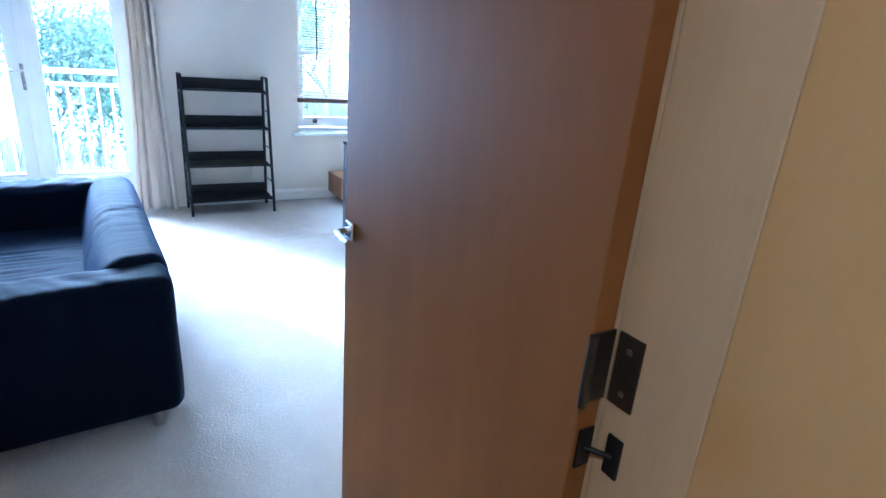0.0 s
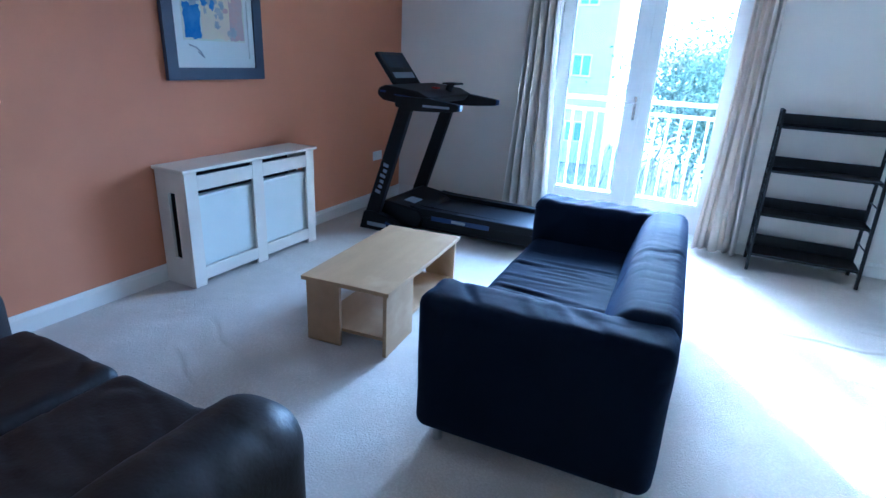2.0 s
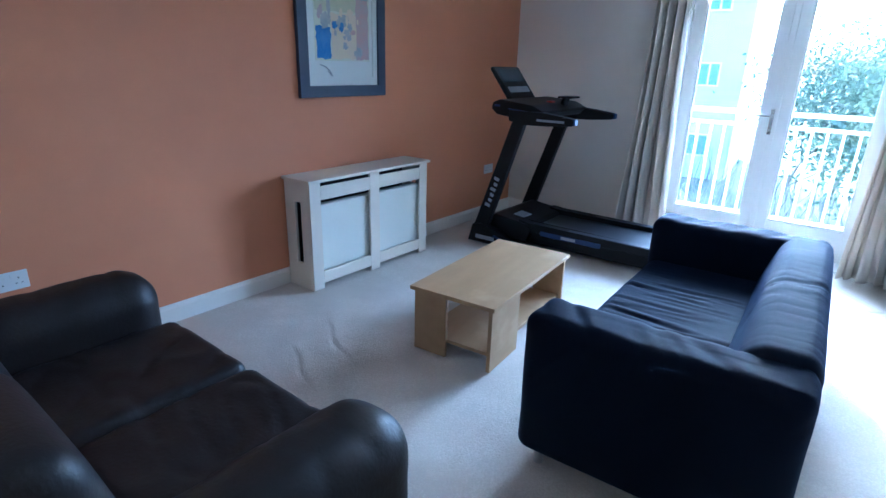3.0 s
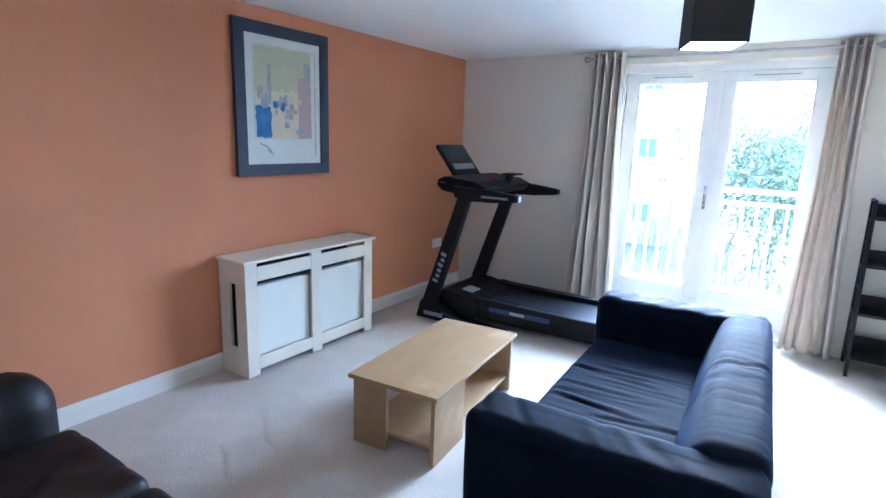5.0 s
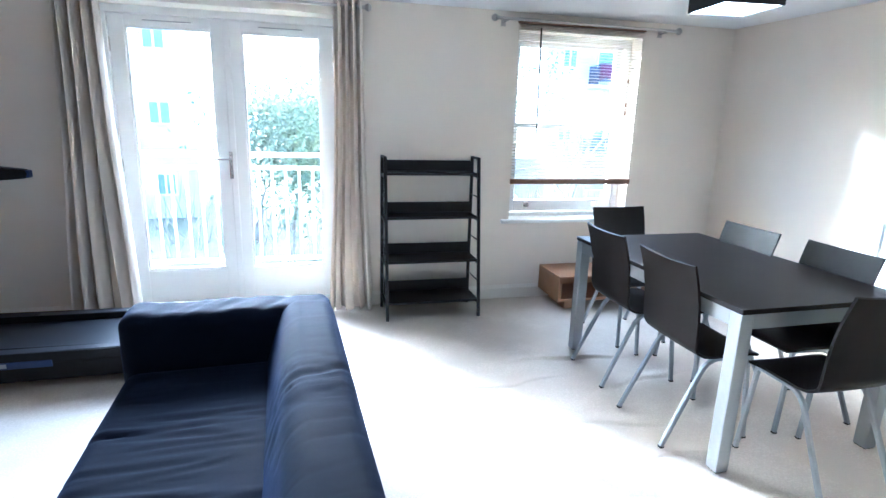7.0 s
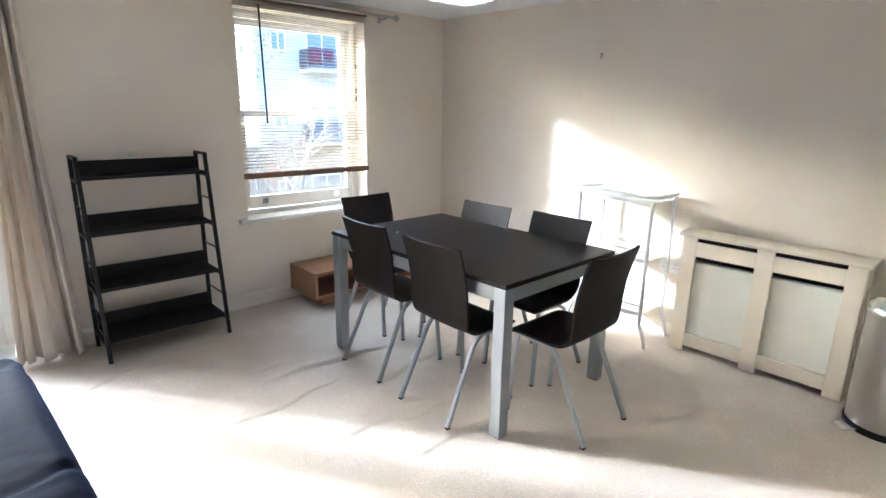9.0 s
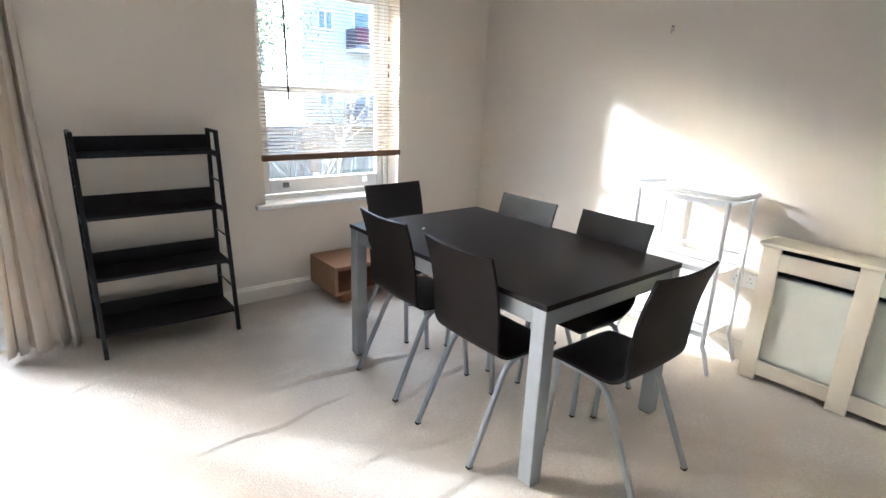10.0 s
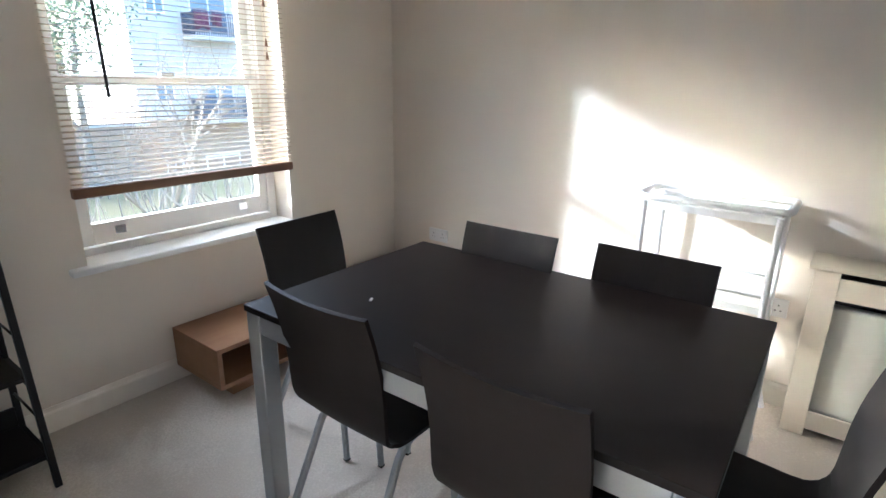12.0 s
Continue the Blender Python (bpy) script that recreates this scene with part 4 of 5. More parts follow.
def leather_sofa():
    ob = thing("leather_sofa", (-1.285, 0.475, 0.0), 0, "worn dark brown leather two-seat sofa", "sofa")
    w = 0.80

    def arm_shape(v):
        v.z += 0.010 * math.sin((v.y - 0.1) * 3.2) + 0.004 * noise.noise(v * 7)
        if v.z > 0.45:
            v.x += 0.003 * noise.noise(v * 9)
        v.z -= 0.006 * crease(v.x * 5, v.y * 9, v.z * 3, 6) * step01((v.z - 0.4) / 0.15)
        return v

    def seat_shape(v):
        k = max(0.0, min(1.0, (v.z - 0.30) / 0.1))
        v.z += k * (rumple(v, 0.006, 5, 6, 2, 2.0) + 0.006 - 0.008 * crease(v.x * 4 + v.y * 3, v.y * 6, 1.0, 6))
        return v

    def back_shape(v):
        v.y += (0.62 - v.z) * 0.28 if v.y > 0.15 else 0
        v.z += rumple(v, 0.005, 4, 4, 4, 8.0)
        return v
    soft("base", (-w + 0.05, 0.02, 0.06), (w - 0.05, 0.86, 0.28), 0.03, LEATHER, ob, "", 0.05)
    for s in (-1, 1):
        a, b = sorted((s * w, s * (w - 0.27)))
        soft("arm", (a, 0.03, 0.05), (b, 0.875, 0.615), 0.12, LEATHER, ob, "rolled leather arm", 0.018, arm_shape)
        a, b = sorted((0.004 * s, s * (w - 0.265)))
        soft("seat_cushion", (a, 0.22, 0.27), (b, 0.89, 0.43), 0.05, LEATHER, ob, "", 0.016, seat_shape)
        soft("back_cushion", (a, 0.06, 0.36), (b, 0.28, 0.76), 0.08, LEATHER, ob, "", 0.03, back_shape)
        for y in (0.10, 0.80):
            box("foot", (s * (w - 0.10) - 0.03, y - 0.03, 0.0), (s * (w - 0.10) + 0.03, y + 0.03, 0.062), BLACK_WOOD, ob, 0.004)
    soft("back_frame", (-w + 0.06, 0.0, 0.07), (w - 0.06, 0.14, 0.70), 0.05, LEATHER, ob, "", 0.04)


leather_sofa()


# ---- treadmill ----
def treadmill():
    ob = thing("treadmill", (-2.225, 4.53, 0.0), 1.5, "black folding treadmill with blue trim and raised console", "treadmill")
    # deck, local x along the belt
    box("deck", (0.12, -0.30, 0.045), (1.72, 0.30, 0.165), PLASTIC_BLACK, ob, 0.012)
    box("running_belt", (0.34, -0.235, 0.1655), (1.70, 0.235, 0.178), BELT, ob, 0.004, "dark rubber running belt")
    for s in (-1, 1):
        rail = prism("side_rail", [(0.30, 0.15), (1.70, 0.15), (1.72, 0.165), (1.70, 0.205), (0.42, 0.215), (0.32, 0.235)], s * 0.24 if s > 0 else -0.325, 0.325 if s > 0 else -0.24, PLASTIC_BLACK, ob, "y", 0.006)
        box("foot_strip", (0.46, s * 0.282 - 0.03, 0.2065), (1.66, s * 0.282 + 0.03, 0.2125), BELT, rail, 0.002)
        y = s * 0.3262
        tr = box("blue_trim", (0.52, y - 0.0035, 0.135), (1.02, y + 0.0035, 0.172), PLASTIC_BLUE, ob, 0.003, "blue plastic side trim")
        box("badge", (0.70, y - 0.0045 if s < 0 else y + 0.001, 0.143), (0.82, y - 0.001 if s < 0 else y + 0.0045, 0.166), PLASTIC_GREY, tr, 0.001, "pale maker's badge")
        box("rear_foot", (1.60, s * 0.27 - 0.03, 0.0), (1.68, s * 0.27 + 0.03, 0.05), PLASTIC_BLACK, ob, 0.006)
        # base frame and upright
        yb = s * 0.40
        bf = prism("base_foot", [(-0.10, 0.0), (0.72, 0.0), (0.72, 0.035), (0.30, 0.055), (0.16, 0.13), (0.02, 0.165), (-0.06, 0.15)], yb - 0.04, yb + 0.04, PLASTIC_BLACK, ob, "y", 0.008, "angular base foot")
        yo = yb + s * 0.0415
        box("base_stripe", (-0.02, yo - 0.002, 0.035), (0.16, yo + 0.002, 0.068), PLASTIC_GREY, bf, 0.001, "grey lettering strip")
        prism("blue_flash", [(0.14, 0.075), (0.34, 0.02), (0.60, 0.02), (0.60, 0.028), (0.36, 0.030), (0.16, 0.092)], min(yo - 0.002, yo + 0.002), max(yo - 0.002, yo + 0.002), PLASTIC_BLUE, bf, "y")
        up = prism("upright", [(-0.055, 0.13), (0.075, 0.13), (0.375, 1.06), (0.265, 1.06)], yb - 0.03, yb + 0.03, PLASTIC_BLACK, ob, "y", 0.010, "raked black upright")
        # long maker's mark as plain bars
        d = Vector((0.31, 0, 0.93)).normalized()
        n = Vector((-d.z, 0, d.x))
        for k, hgt in enumerate((0.048, 0.034, 0.034, 0.048, 0.034, 0.048)):
            c0 = Vector((0.02, 0, 0.16)) + d * (0.17 + 0.047 * k)
            bm = bmesh.new()
            q = [c0 - n * 0.020, c0 + d * 0.026 - n * 0.020, c0 + d * 0.026 + n * (hgt - 0.020), c0 + n * (hgt - 0.020)]
            add_prism(bm, [(v.x, v.z) for v in q], yb + s * 0.0300, yb + s * 0.0320, "y")
            part("mark_bar", bm, PLASTIC_GREY, up, "pale grey bar of a printed maker's mark")
        # handrail arm
        arm = prism("handrail", [(0.22, 1.02), (0.36, 1.00), (0.56, 1.005), (0.74, 1.02), (0.755, 1.05), (0.74, 1.072), (0.50, 1.10), (0.22, 1.10)], yb - 0.032, yb + 0.032, PLASTIC_BLACK, ob, "y", 0.010, "padded handrail arm")
        box("sensor_strip", (0.46, yb + s * 0.0315 - 0.0025, 1.035), (0.68, yb + s * 0.0315 + 0.0025, 1.052), PLASTIC_GREY, arm, 0.001, "silver pulse strip")
        box("blue_end", (0.742, yb - 0.026, 1.025), (0.760, yb + 0.026, 1.068), PLASTIC_BLUE, arm, 0.004)
    hood = prism("motor_hood", [(-0.02, 0.05), (0.40, 0.05), (0.44, 0.165), (0.40, 0.205), (0.10, 0.245), (0.0, 0.20)], -0.345, 0.345, PLASTIC_BLACK, ob, "y", 0.015, "rounded motor cover")
    box("hood_label", (0.18, -0.22, 0.2305), (0.28, -0.08, 0.2365), PLASTIC_GREY, hood, 0.001, turn=Matrix.Translation((0, 0, 0.03)) @ Matrix.Rotation(radians(7.5), 4, "Y"))
    cross = box("cross_bar", (-0.03, -0.36, 0.05), (0.03, 0.36, 0.11), PLASTIC_BLACK, ob, 0.006)
    con = prism("console", [(0.05, 1.10), (0.10, 1.06), (0.34, 1.03), (0.46, 1.05), (0.50, 1.10), (0.40, 1.145), (0.12, 1.175), (0.06, 1.15)], -0.415, 0.415, PLASTIC_BLACK, ob, "y", 0.014, "wide console body")
    prism("blue_line", [(0.20, 1.105), (0.44, 1.085), (0.46, 1.092), (0.21, 1.114)], -0.419, -0.4155, PLASTIC_BLUE, con, "y")
    box("blue_button", (0.08, -0.4185, 1.12), (0.13, -0.4155, 1.135), PLASTIC_BLUE, con, 0.001)
    tilt = Matrix.Translation((0.12, 0, 1.125)) @ Matrix.Rotation(radians(-38), 4, "Y")
    scr = box("display", (-0.018, -0.21, 0.0), (0.018, 0.21, 0.355), PLASTIC_BLACK, ob, 0.014, "upright console display", 3, turn=tilt)
    box("screen", (0.0185, -0.17, 0.20), (0.0205, 0.17, 0.325), DARK_PANE, scr, 0.001, "dark screen", turn=tilt)
    box("label_panel", (0.0185, -0.165, 0.10), (0.0205, 0.165, 0.155), PLASTIC_GREY, scr, 0.001, "grey key panel", turn=tilt)
    box("stop_key", (0.33, -0.03, 1.148), (0.38, 0.03, 1.162), material("red safety key", (0.45, 0.04, 0.03), rough=0.4), con, 0.003, "red safety key")
    cup = tube("phone_rest", [(0.42, 0.10, 1.12), (0.44, 0.10, 1.19)], 0.03, PLASTIC_BLACK, con)
    box("rest_lip", (0.40, 0.02, 1.185), (0.52, 0.18, 1.20), PLASTIC_BLACK, con, 0.004)


treadmill()


# ---- ladder shelf ----
def ladder_shelf():
    ob = thing("ladder_shelf", (0.976, 5.245, 0.0), 0, "empty black four-tier ladder shelf with steel ends", "shelf unit")
    w, H = 0.342, 1.155
    yf0, yf1, yb = -0.345, -0.19, -0.03
    for s in (-1, 1):
        x = s * w
        sweep("front_post", [(x, yf0, 0), (x, yf1, H)], squarish(0.022, 0.022, 0.003), BLACK_STEEL, ob, smooth=False)
        sweep("back_post", [(x, yb, 0), (x, yb, H)], squarish(0.022, 0.022, 0.003), BLACK_STEEL, ob, smooth=False)
        sweep("top_bar", [(x, yf1 - 0.01, H), (x, yb + 0.011, H)], squarish(0.022, 0.016, 0.003), BLACK_STEEL, ob, smooth=False)
        for z in (0.26, 0.56, 0.875):
            f = z / H
            sweep("rung", [(x, yf0 + (yf1 - yf0) * f, z), (x, yb, z)], circle(0.0045, 8), BLACK_STEEL, ob)
    for z in (0.125, 0.42, 0.735, 1.045):
        y0 = yf0 + (yf1 - yf0) * z / H
        sh = thing("shelf")
        sh.parent = ob
        box("board", (-w + 0.012, y0 - 0.004, z - 0.012), (w - 0.012, yb - 0.012, z + 0.006), BLACK_WOOD, sh, 0.002)
        box("back_lip", (-w + 0.012, yb - 0.026, z + 0.0065), (w - 0.012, yb - 0.013, z + 0.085), BLACK_WOOD, sh, 0.002)
        for s in (-1, 1):
            box("bearer", (s * w - 0.0105, y0, z - 0.030), (s * w + 0.0105, yb, z - 0.0125), BLACK_STEEL, sh, 0.001)


ladder_shelf()


# ---- media bench ----
def media_bench():
    ob = thing("media_bench", (1.958, 5.274, 0.0), 0, "low brown veneered media bench with open bays", "bench")
    l, d, z0, z1, t = 1.50, 0.385, 0.075, 0.275, 0.022
    box("top", (0, -d, z1 - t), (l, 0, z1), WALNUT, ob, 0.002)
    box("bottom", (0, -d, z0), (l, 0, z0 + t), WALNUT, ob, 0.002)
    for x in (0.0, 0.5 - t / 2, 1.0 - t / 2, l - t):
        box("upright_panel", (x, -d + 0.001, z0 + t), (x + t, -0.001, z1 - t), WALNUT, ob, 0.001)
    box("back_panel", (t, -0.012, z0 + t), (l - t, -0.002, z1 - t), WALNUT, ob, 0)
    box("plinth", (0.08, -d + 0.05, 0.0), (0.26, -0.04, z0 - 0.0005), WALNUT, ob, 0.002)
    box("plinth", (l - 0.26, -d + 0.05, 0.0), (l - 0.08, -0.04, z0 - 0.0005), WALNUT, ob, 0.002)


media_bench()


# ---- dining table and chairs ----
TX0, TX1, TY0, TY1 = 1.738, 2.632, 2.928, 4.272


def dining_table():
    ob = thing("dining_table", ((TX0 + TX1) / 2, (TY0 + TY1) / 2, 0), 0.6, "black-brown dining table on a silver steel frame", "dining table")
    w, l = (TX1 - TX0) / 2, (TY1 - TY0) / 2
    box("tabletop", (-w, -l, 0.718), (w, l, 0.74), WENGE, ob, 0.002)
    i = 0.004
    for sx in (-1, 1):
        for sy in (-1, 1):
            a, b = sorted((sx * (w - i), sx * (w - i - 0.062)))
            c, d = sorted((sy * (l - i), sy * (l - i - 0.062)))
            leg = box("leg", (a, c, 0.004), (b, d, 0.7175), SILVER, ob, 0.004)
            box("glide", (a + 0.004, c + 0.004, 0.0), (b - 0.004, d - 0.004, 0.0045), PLASTIC_BLACK, leg, 0.001)
    for s in (-1, 1):
        a, b = sorted((s * (w - i - 0.004), s * (w - i - 0.034)))
        box("apron", (a, -l + 0.068, 0.652), (b, l - 0.068, 0.7172), SILVER, ob, 0.002)
        a, b = sorted((s * (l - i - 0.004), s * (l - i - 0.034)))
        box("apron", (-w + 0.068, a, 0.652), (w - 0.068, b, 0.7172), SILVER, ob, 0.002)


dining_table()
crumb = thing("crumb", (2.0, 3.98, 0.742), 30, "tiny white scrap on the table", "scrap")
box("scrap", (-0.012, -0.004, 0), (0.012, 0.004, 0.004), PLASTIC_WHITE, crumb, 0.001)


def dining_chair():
    """Faces local +x; the rear feet stand at x = 0."""
    ob = thing("dining_chair", (0, 0, 0), 0, "dark moulded plywood chair on splayed steel legs", "chair", "chairs round the dining table")
    # seat and back in one curve of (x, z)
    curve = [(0.455, 0.425), (0.43, 0.438), (0.36, 0.446), (0.26, 0.442), (0.18, 0.438), (0.135, 0.445), (0.105, 0.468), (0.092, 0.50), (0.086, 0.56), (0.080, 0.63), (0.064, 0.72), (0.040, 0.80), (0.018, 0.862)]
    fine = rounded([(a, 0, b) for a, b in curve], 0.05, 2)
    bm = bmesh.new()
    n, t = 10, 0.0115
    tops, bots = [], []
    for i, p in enumerate(fine):
        f = i / (len(fine) - 1)
        d = (fine[min(i + 1, len(fine) - 1)] - fine[max(i - 1, 0)]).normalized()
        nrm = Vector((d.z, 0, -d.x))
        half = 0.195 - 0.012 * max(0.0, 1 - abs(f - 0.42) / 0.2) + 0.006 * f
        if f < 0.06:
            half -= 0.02 * (1 - f / 0.06)
        r0, r1 = [], []
        for k in range(n + 1):
            u = k / n * 2 - 1
            dish = 0.018 * (u * u) * (0.25 + 0.75 * max(0.0, (f - 0.45) / 0.55))
            q = p + nrm * dish * (1 if f > 0.4 else 0.4) + Vector((0, half * u, 0))
            r0.append(bm.verts.new(q))
            r1.append(bm.verts.new(q - nrm * t))
        tops.append(r0), bots.append(r1)
    m = len(fine)
    for i in range(m - 1):
        for k in range(n):
            bm.faces.new((tops[i][k], tops[i][k + 1], tops[i + 1][k + 1], tops[i + 1][k]))
            bm.faces.new((bots[i][k], bots[i + 1][k], bots[i + 1][k + 1], bots[i][k + 1]))
        for k in (0, n):
            bm.faces.new((tops[i][k], tops[i + 1][k], bots[i + 1][k], bots[i][k]))
    for i in (0, m - 1):
        for k in range(n):
            bm.faces.new((tops[i][k], bots[i][k], bots[i][k + 1], tops[i][k + 1]))
    part("shell", bm, WENGE_CHAIR, ob, "one-piece plywood seat and back", True)
    for s in (-1, 1):
        y = s * 0.178
        pts = rounded([(0.0, y, 0.008), (0.19, s * 0.165, 0.415), (0.40, s * 0.165, 0.420)], 0.07, 6)
        leg = sweep("rear_leg", pts, squarish(0.021, 0.021, 0.004), SILVER, ob, "silver steel rear leg", False, up=(0, 1, 0))
        box("glide", (-0.010, y - 0.010, 0.0), (0.012, y + 0.010, 0.010), PLASTIC_BLACK, leg, 0.002)
        fl = sweep("front_leg", [(0.44, y, 0.008), (0.405, s * 0.165, 0.42)], squarish(0.021, 0.021, 0.004), SILVER, ob, "silver steel front leg", False, up=(0, 1, 0))
        box("glide", (0.430, y - 0.010, 0.0), (0.451, y + 0.010, 0.010), PLASTIC_BLACK, fl, 0.002)
    sweep("cross_rail", [(0.36, -0.165, 0.420), (0.36, 0.165, 0.420)], squarish(0.018, 0.018, 0.003), SILVER, ob, smooth=False)
    return ob


chair = dining_chair()
CHAIRS = [(1.665, 3.89, -1), (1.642, 3.325, -1), (2.163, 2.638, 90), (2.215, 4.635, -88), (2.665, 3.85, 180), (2.705, 3.31, 179)]
chair.matrix_basis = pose(CHAIRS[0][0], CHAIRS[0][1], 0, 0, 0, CHAIRS[0][2])
for x, y, a in CHAIRS[1:]:
    copy_thing(chair, pose(x, y, 0, 0, 0, a))


# ---- trolley ----
def trolley():
    ob = thing("trolley", (3.325, 3.265, 0.0), 0, "white steel three-tier serving trolley in the sun", "trolley")
    w, l, H = 0.15, 0.25, 0.96
    for sx in (-1, 1):
        for sy in (-1, 1):
            sweep("post", [(sx * w, sy * l, 0.14), (sx * w, sy * l, H - 0.02)], circle(0.0125), WHITE_STEEL, ob)
        sweep("curved_foot", rounded([(sx * w, -l - 0.05, 0.0), (sx * w, -l - 0.02, 0.11), (sx * w, -l, 0.15)], 0.05), circle(0.0125), WHITE_STEEL, ob)
        sweep("curved_foot", rounded([(sx * w, l + 0.05, 0.0), (sx * w, l + 0.02, 0.11), (sx * w, l, 0.15)], 0.05), circle(0.0125), WHITE_STEEL, ob)
    rim = rounded([(-w, 0, H), (-w, -l - 0.03, H), (w, -l - 0.03, H), (w, l + 0.03, H), (-w, l + 0.03, H), (-w, 0, H)], 0.06)
    sweep("top_rail", rim, circle(0.0135), WHITE_STEEL, ob, "rounded white tubular rim")
    for z in (0.20, 0.55, H - 0.045):
        sh = box("shelf", (-w + 0.008, -l + 0.008, z), (w - 0.008, l - 0.008, z + 0.006), WHITE_STEEL, ob, 0.002, "white sheet-steel shelf")
        for s in (-1, 1):
            box("shelf_lip", (s * w - 0.004, -l + 0.01, z - 0.004), (s * w + 0.004, l - 0.01, z + 0.026), WHITE_STEEL, sh, 0.002)
        if z < 0.8:
            for s in (-1, 1):
                sweep("guard_rail", [(s * w, -l, z + 0.07), (s * w, l, z + 0.07)], circle(0.005, 8), WHITE_STEEL, ob)


trolley()


# ---- pedal bin ----
def pedal_bin():
    ob = thing("pedal_bin", (3.21, 1.775, 0.0), -40, "tall brushed steel pedal bin beside the radiator cover", "bin")
    sweep("base_ring", [(0, 0, 0), (0, 0, 0.012), (0, 0, 0.035)], lambda f: circle(0.15 + 0.006 * min(1, f * 2), 32), PLASTIC_BLACK, ob, "black plastic base ring")
    sweep("body", [(0, 0, 0.035), (0, 0, 0.3), (0, 0, 0.58)], circle(0.148, 32), NICKEL, ob, "brushed steel drum")
    lid = sweep("lid", [(0, 0, 0.582), (0, 0, 0.60), (0, 0, 0.63), (0, 0, 0.65)], lambda f: circle((0.152, 0.152, 0.125, 0.06)[round(f * 3)], 32), CHROME, ob, "domed steel lid")
    prism("pedal", [(-0.22, 0.012), (-0.12, 0.012), (-0.12, 0.022), (-0.20, 0.024), (-0.225, 0.018)], -0.035, 0.035, CHROME, ob, "y", 0.003, "chrome foot pedal")


pedal_bin()


# ---- balcony and outdoors ----
def balcony():
    tagged(box("balcony_slab", (-1.9, OUT, -0.22), (1.25, 6.62, -0.03), MASONRY, bevel=0.01), "pale concrete balcony floor", "balcony", "", "structure")
    ob = thing("balcony_railing", (0, 6.52, -0.03), 0, "white painted steel balcony railing with upright bars", "railing")
    x0, x1 = -1.88, 1.2
    box("top_rail", (x0, -0.025, 1.07), (x1, 0.025, 1.11), WHITE_STEEL, ob, 0.006)
    box("upper_rail", (x0, -0.015, 0.955), (x1, 0.015, 0.985), WHITE_STEEL, ob, 0.004)
    box("bottom_rail", (x0, -0.015, 0.09), (x1, 0.015, 0.12), WHITE_STEEL, ob, 0.004)
    bar = box("baluster", (-0.010, -0.010, 0.12), (0.010, 0.010, 0.955), WHITE_STEEL, ob, 0.002)
    n = 25
    for k in range(n):
        b = bar if k == 0 else bar.copy()
        if k:
            scene.collection.objects.link(b)
        b.location.x = x0 + 0.07 + k * (x1 - x0 - 0.14) / (n - 1)
    for x in (x0 + 0.001, x1 - 0.041):
        box("post", (x, -0.02, 0.0), (x + 0.04, 0.02, 1.069), WHITE_STEEL, ob, 0.003)


balcony()
tagged(box("ground", (-2500, -2500, -3.6), (2500, 2500, -3.2), GRASS, bevel=0), "winter grass and scrub far below", "ground", "", "structure")


def apartment_block(at, turn, width, height, floors, cols, label, lower):
    """A rendered block, its front at local y = 0 facing -y."""
    ob = thing("apartment_building", at, turn, label, "building")
    box("wall", (0, 0.0, 0), (width, 8, height), MASONRY, ob, 0)
    if lower:
        box("brick_storey", (-0.02, -0.06, 0), (width + 0.02, -0.002, lower), BRICK, ob, 0)
    box("roof", (-0.3, -0.3, height + 0.002), (width + 0.3, 8.3, height + 0.35), BRICK, ob, 0.03)
    fh = height / floors
    for f in range(floors):
        for c in range(cols):
            x = width * (c + 0.5) / cols
            z = f * fh + 1.0
            tall = (c % 3 == 1)
            w, h = (1.0, 1.9) if tall else (0.45, 1.0)
            z = z - 0.75 if tall else z
            fr = thing("window", (x, -0.07, z))
            fr.parent = ob
            bm = bmesh.new()
            for lo, hi in (((-w, 0, 0), (-w + 0.08, 0.06, h)), ((w - 0.08, 0, 0), (w, 0.06, h)), ((-w + 0.08, 0, 0), (w - 0.08, 0.06, 0.08)), ((-w + 0.08, 0, h - 0.08), (w - 0.08, 0.06, h)), ((-0.04, 0, 0.08), (0.04, 0.06, h - 0.08))):
                add_box(bm, lo, hi)
            part("frame", bm, GLOSS_WHITE, fr)
            box("pane", (-w + 0.07, 0.03, 0.07), (w - 0.07, 0.05, h - 0.07), FAR_PANE, fr, 0)
            if tall:
                bal = thing("balcony", (x, 0, f * fh))
                bal.parent = ob
                box("slab", (-1.5, -1.2, -0.05), (1.5, -0.062, 0.13), MASONRY, bal, 0.01)
                bm = bmesh.new()
                for k in range(25):
                    xx = -1.45 + 2.9 * k / 24
                    add_box(bm, (xx - 0.02, -1.18, 0.13), (xx + 0.02, -1.14, 1.15))
                for k in range(9):
                    yy = -1.10 + 1.0 * k / 8
                    for xx in (-1.47, 1.43):
                        add_box(bm, (xx, yy - 0.02, 0.13), (xx + 0.04, yy + 0.02, 1.15))
                add_box(bm, (-1.5, -1.2, 1.15), (1.5, -1.12, 1.21))
                part("bars", bm, FRAME_NAVY, bal)
    return ob


apartment_block((13.0, 30, -4.6), 0, 24, 15.8, 4, 9, "white rendered apartment block with dark balcony rails", 4.1)
apartment_block((-12.5, 26, -3.2), 6, 8.0, 9.0, 3, 3, "pale apartment block beyond the trees", 0)


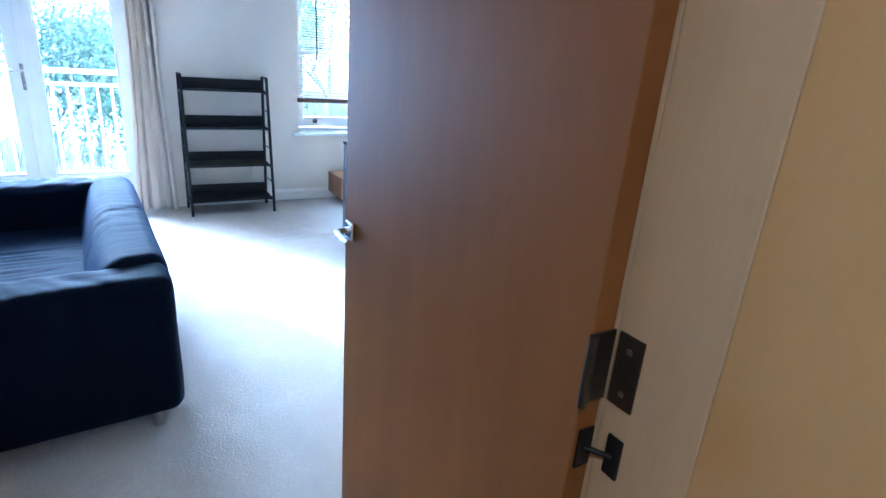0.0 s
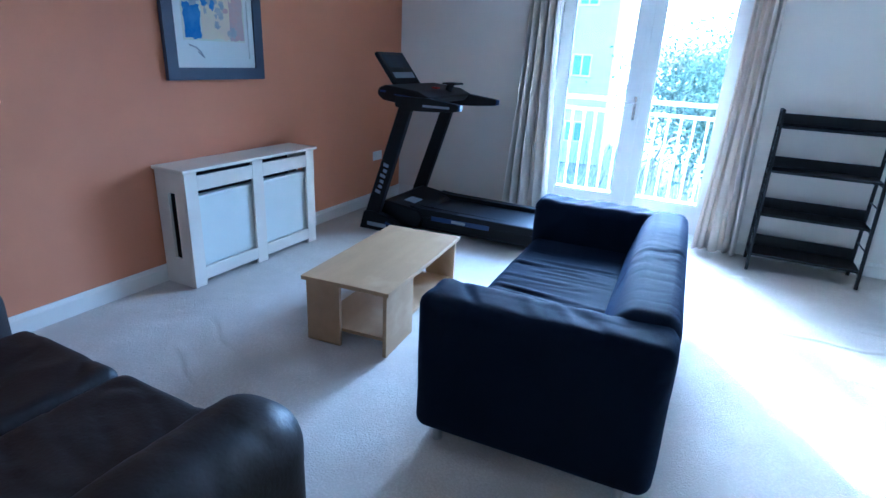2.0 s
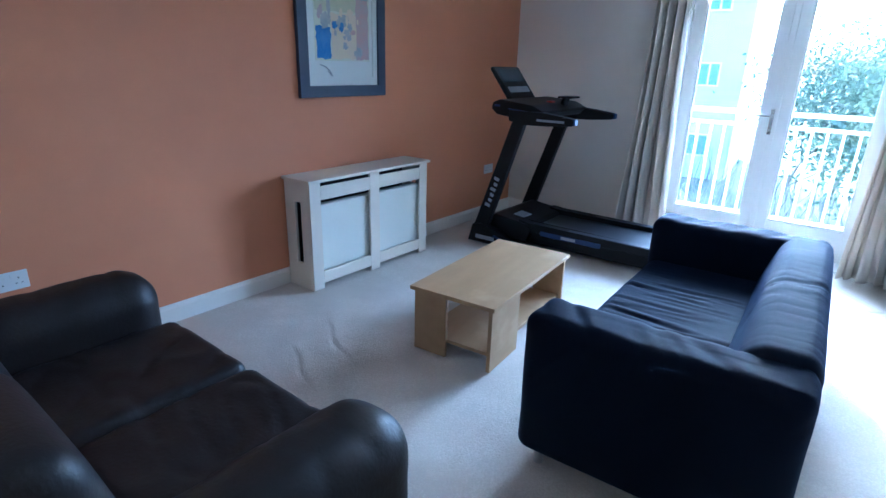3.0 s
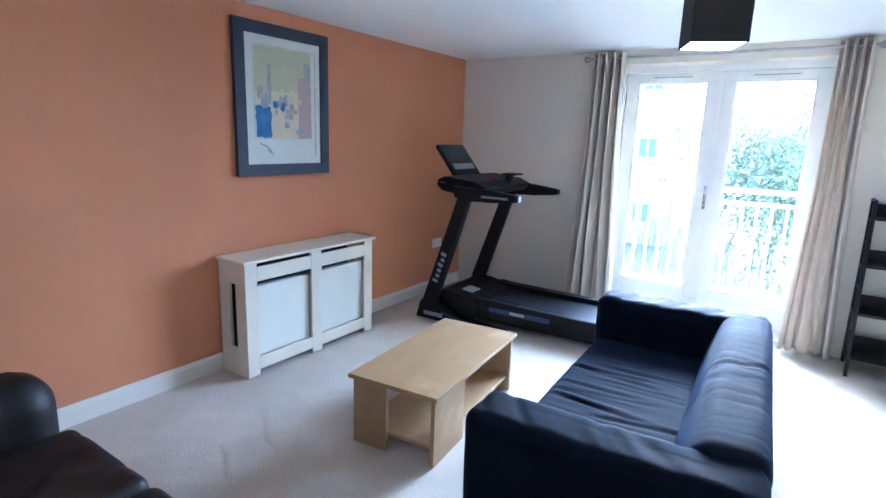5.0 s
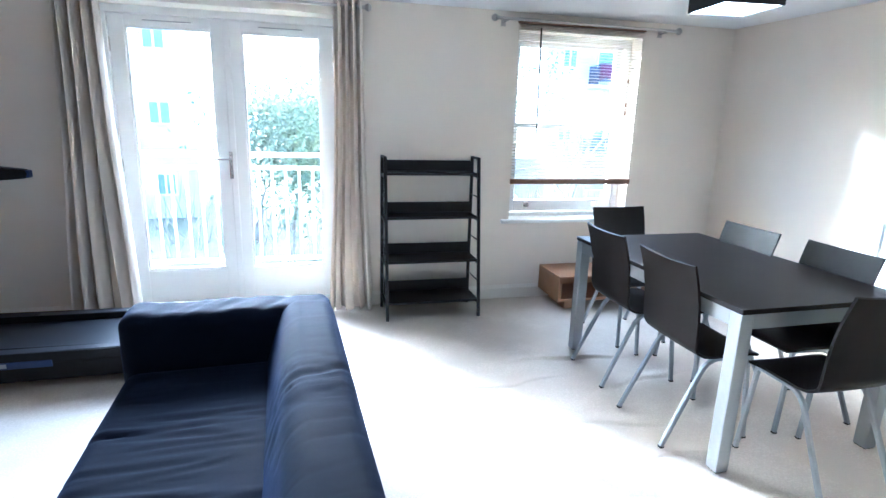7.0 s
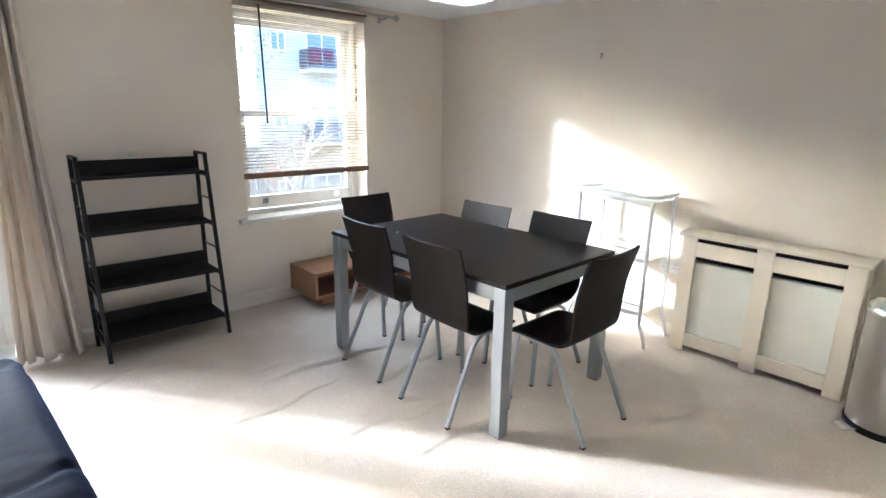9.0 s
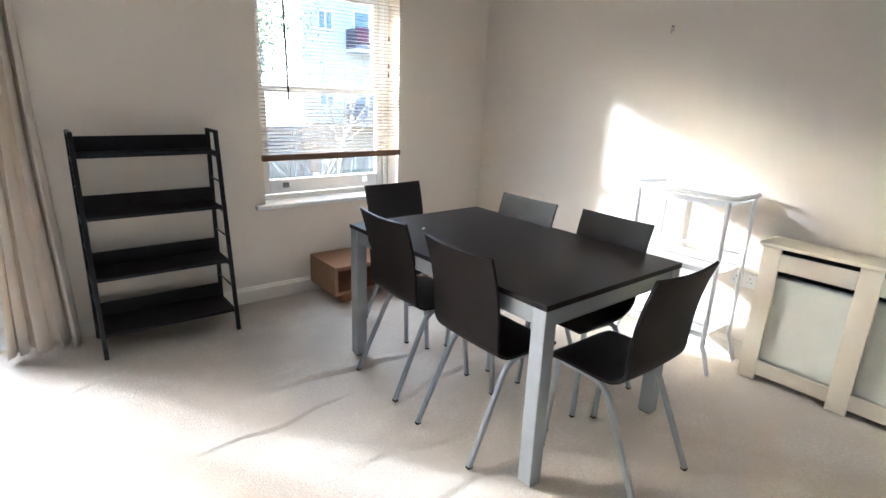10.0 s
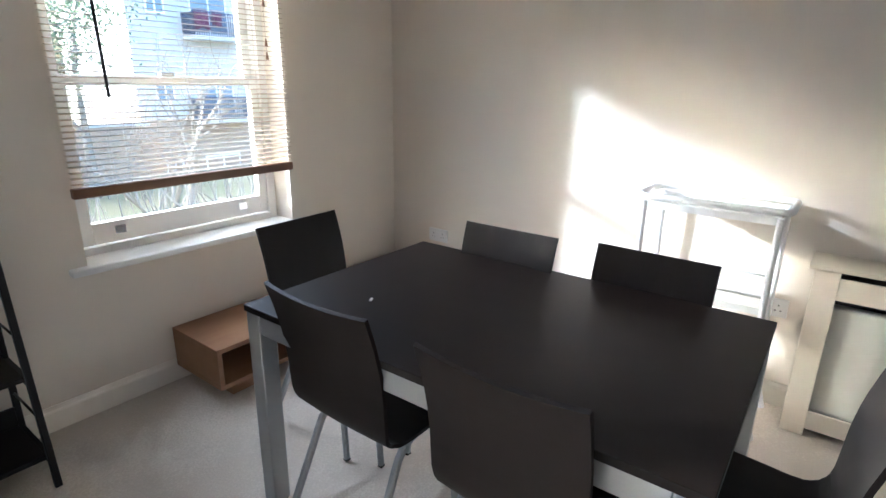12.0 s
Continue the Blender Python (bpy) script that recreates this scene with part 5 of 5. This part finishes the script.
def add_branch(bm, p, d, length, r, level, rnd, tips):
    pts = [p]
    q = p.copy()
    dd = d.copy()
    for k in range(4):
        dd = (dd + Vector((rnd.uniform(-0.2, 0.2), rnd.uniform(-0.2, 0.2), rnd.uniform(-0.05, 0.18)))).normalized()
        q = q + dd * length / 4
        pts.append(q.copy())
    n = 7 if level < 2 else 4
    add_sweep(bm, pts, lambda f: circle(max(0.004, r * (1 - 0.6 * f)), n))
    if level >= 4:
        tips.append(pts[-1])
        return
    for k in range(3 if level < 3 else 2):
        i = rnd.choice((2, 3, 4))
        side = Vector((rnd.uniform(-1, 1), rnd.uniform(-1, 1), rnd.uniform(-0.1, 0.8))).normalized()
        add_branch(bm, pts[i], (dd * 0.7 + side * 0.8).normalized(), length * rnd.uniform(0.55, 0.75), r * 0.5, level + 1, rnd, tips)
    tips.append(pts[-1])


def tree(x, y, height, seed, leaves, label, spread=0.55):
    ob = thing("tree", (x, y, -3.2), 0, label, "tree")
    rnd = random.Random(seed)
    bm, tips = bmesh.new(), []
    add_branch(bm, Vector((0, 0, 0)), Vector((0.05, 0, 1)), height * 0.42, height * 0.018, 0, rnd, tips)
    part("trunk", bm, BARK, ob, "", True)
    if leaves:
        verts, faces = [], []
        for k in range(leaves):
            c = rnd.choice(tips) + Vector((rnd.gauss(0, spread), rnd.gauss(0, spread), rnd.gauss(0, spread * 0.8)))
            a = Vector((rnd.uniform(-1, 1), rnd.uniform(-1, 1), rnd.uniform(-1, 1))).normalized() * 0.09
            b = a.cross(Vector((rnd.uniform(-1, 1), rnd.uniform(-1, 1), rnd.uniform(-1, 1)))).normalized() * 0.045
            i = len(verts)
            verts += [c - a, c + b, c + a, c - b]
            faces.append((i, i + 1, i + 2, i + 3))
        me = bpy.data.meshes.new("crown")
        me.from_pydata(verts, [], faces)
        me.materials.append(LEAF)
        cr = new("crown", me)
        cr.parent = ob
        tagged(cr, "loose evergreen leaves", "", "", "")


tree(1.2, 17.5, 5.8, 4, 6000, "leafy evergreen tree beyond the balcony", 0.85)
tree(-0.6, 23.5, 6.0, 52, 4000, "leafy evergreen tree beyond the balcony", 0.9)
tree(-1.8, 22.0, 4.9, 9, 3500, "leafy evergreen tree beyond the balcony", 0.85)
# Stands out of view in the sun's path; added to dapple the french-door beam.
tree(-8.3, 16.2, 14.0, 27, 8000, "unseen evergreen added to dapple the french-door sun", 0.6)
tree(3.6, 20.0, 5.0, 15, 5000, "leafy evergreen tree beyond the balcony")
tree(5.2, 11.8, 5.6, 21, 0, "bare winter tree outside the sash window")
tree(7.4, 15.5, 6.0, 33, 0, "bare winter tree outside the sash window")
tree(9.6, 20.0, 5.2, 41, 0, "bare winter tree outside the sash window")


def scrub():
    rnd = random.Random(5)
    bm = bmesh.new()
    for k in range(420):
        x, y = rnd.uniform(-6, 22), rnd.uniform(18, 27)
        p = Vector((x, y, -3.2))
        q = p + Vector((rnd.uniform(-0.7, 0.7), rnd.uniform(-0.7, 0.7), rnd.uniform(0.8, 2.3)))
        m = (p + q) / 2 + Vector((rnd.uniform(-0.2, 0.2), rnd.uniform(-0.2, 0.2), 0.1))
        add_sweep(bm, [p, m, q], lambda f: circle(0.028 * (1.1 - f), 4))
    tagged(part("scrub", bm, BARK), "tangled bare scrub below the buildings", "scrub", "", "stuff")


scrub()


def garden_wall():
    """A long low brick wall with a coping and piers."""
    ob = thing("garden_wall", (2.0, 29.0, -3.2), 0, "low buff brick garden wall behind bare trees", "wall")
    box("brickwork", (0, 0, 0), (10.9, 0.24, 2.55), BRICK, ob, 0.01)
    box("coping", (-0.05, -0.05, 2.551), (10.95, 0.29, 2.63), MASONRY, ob, 0.015)
    for k in range(4):
        x = 0.2 + k * 3.4
        box("pier", (x, -0.10, 0), (x + 0.36, -0.001, 2.55), BRICK, ob, 0.01)


garden_wall()


def laundry(x, y, z, wide, drop, mat, seed):
    """A cloth folded over a balcony rail, both sides hanging in soft waves."""
    ob = thing("hanging_cloth", (x, y, z), 0, "dark red cloth hung over a balcony rail", "laundry", "laundry on the balcony")
    bm = bmesh.new()
    rows = []
    for j in range(17):
        f = j / 8 - 1
        row = []
        for i in range(13):
            u = i / 12
            side = 0.07 * math.copysign(min(1.0, abs(f) * 4), f) if f else 0.0
            wave = 0.03 * math.sin(u * 11 + seed) * abs(f)
            row.append(bm.verts.new((wide * (u - 0.5) + 0.03 * abs(f) * math.sin(seed + 5 * f), side + wave, 0.03 - drop * abs(f) * (1 + 0.1 * math.sin(u * 7 + seed)))))
        rows.append(row)
    for a, b in zip(rows, rows[1:]):
        for i in range(12):
            bm.faces.new((a[i], a[i + 1], b[i + 1], b[i]))
    cl = part("cloth", bm, mat, ob, smooth=True)
    md = cl.modifiers.new("thickness", "SOLIDIFY")
    md.thickness = 0.012


RED_CLOTH = material("dark red cotton", (0.13, 0.03, 0.06), (0.08, 0.02, 0.045), 0.85, scale=5, grain=90, bump=0.2)
laundry(15.95, 28.84, 4.51, 0.7, 0.8, RED_CLOTH, 1.0)
laundry(16.75, 28.84, 4.51, 0.5, 0.65, RED_CLOTH, 3.0)
tree(9.3, 26.5, 11.5, 61, 7000, "tall evergreen beside the apartment block", 0.7)
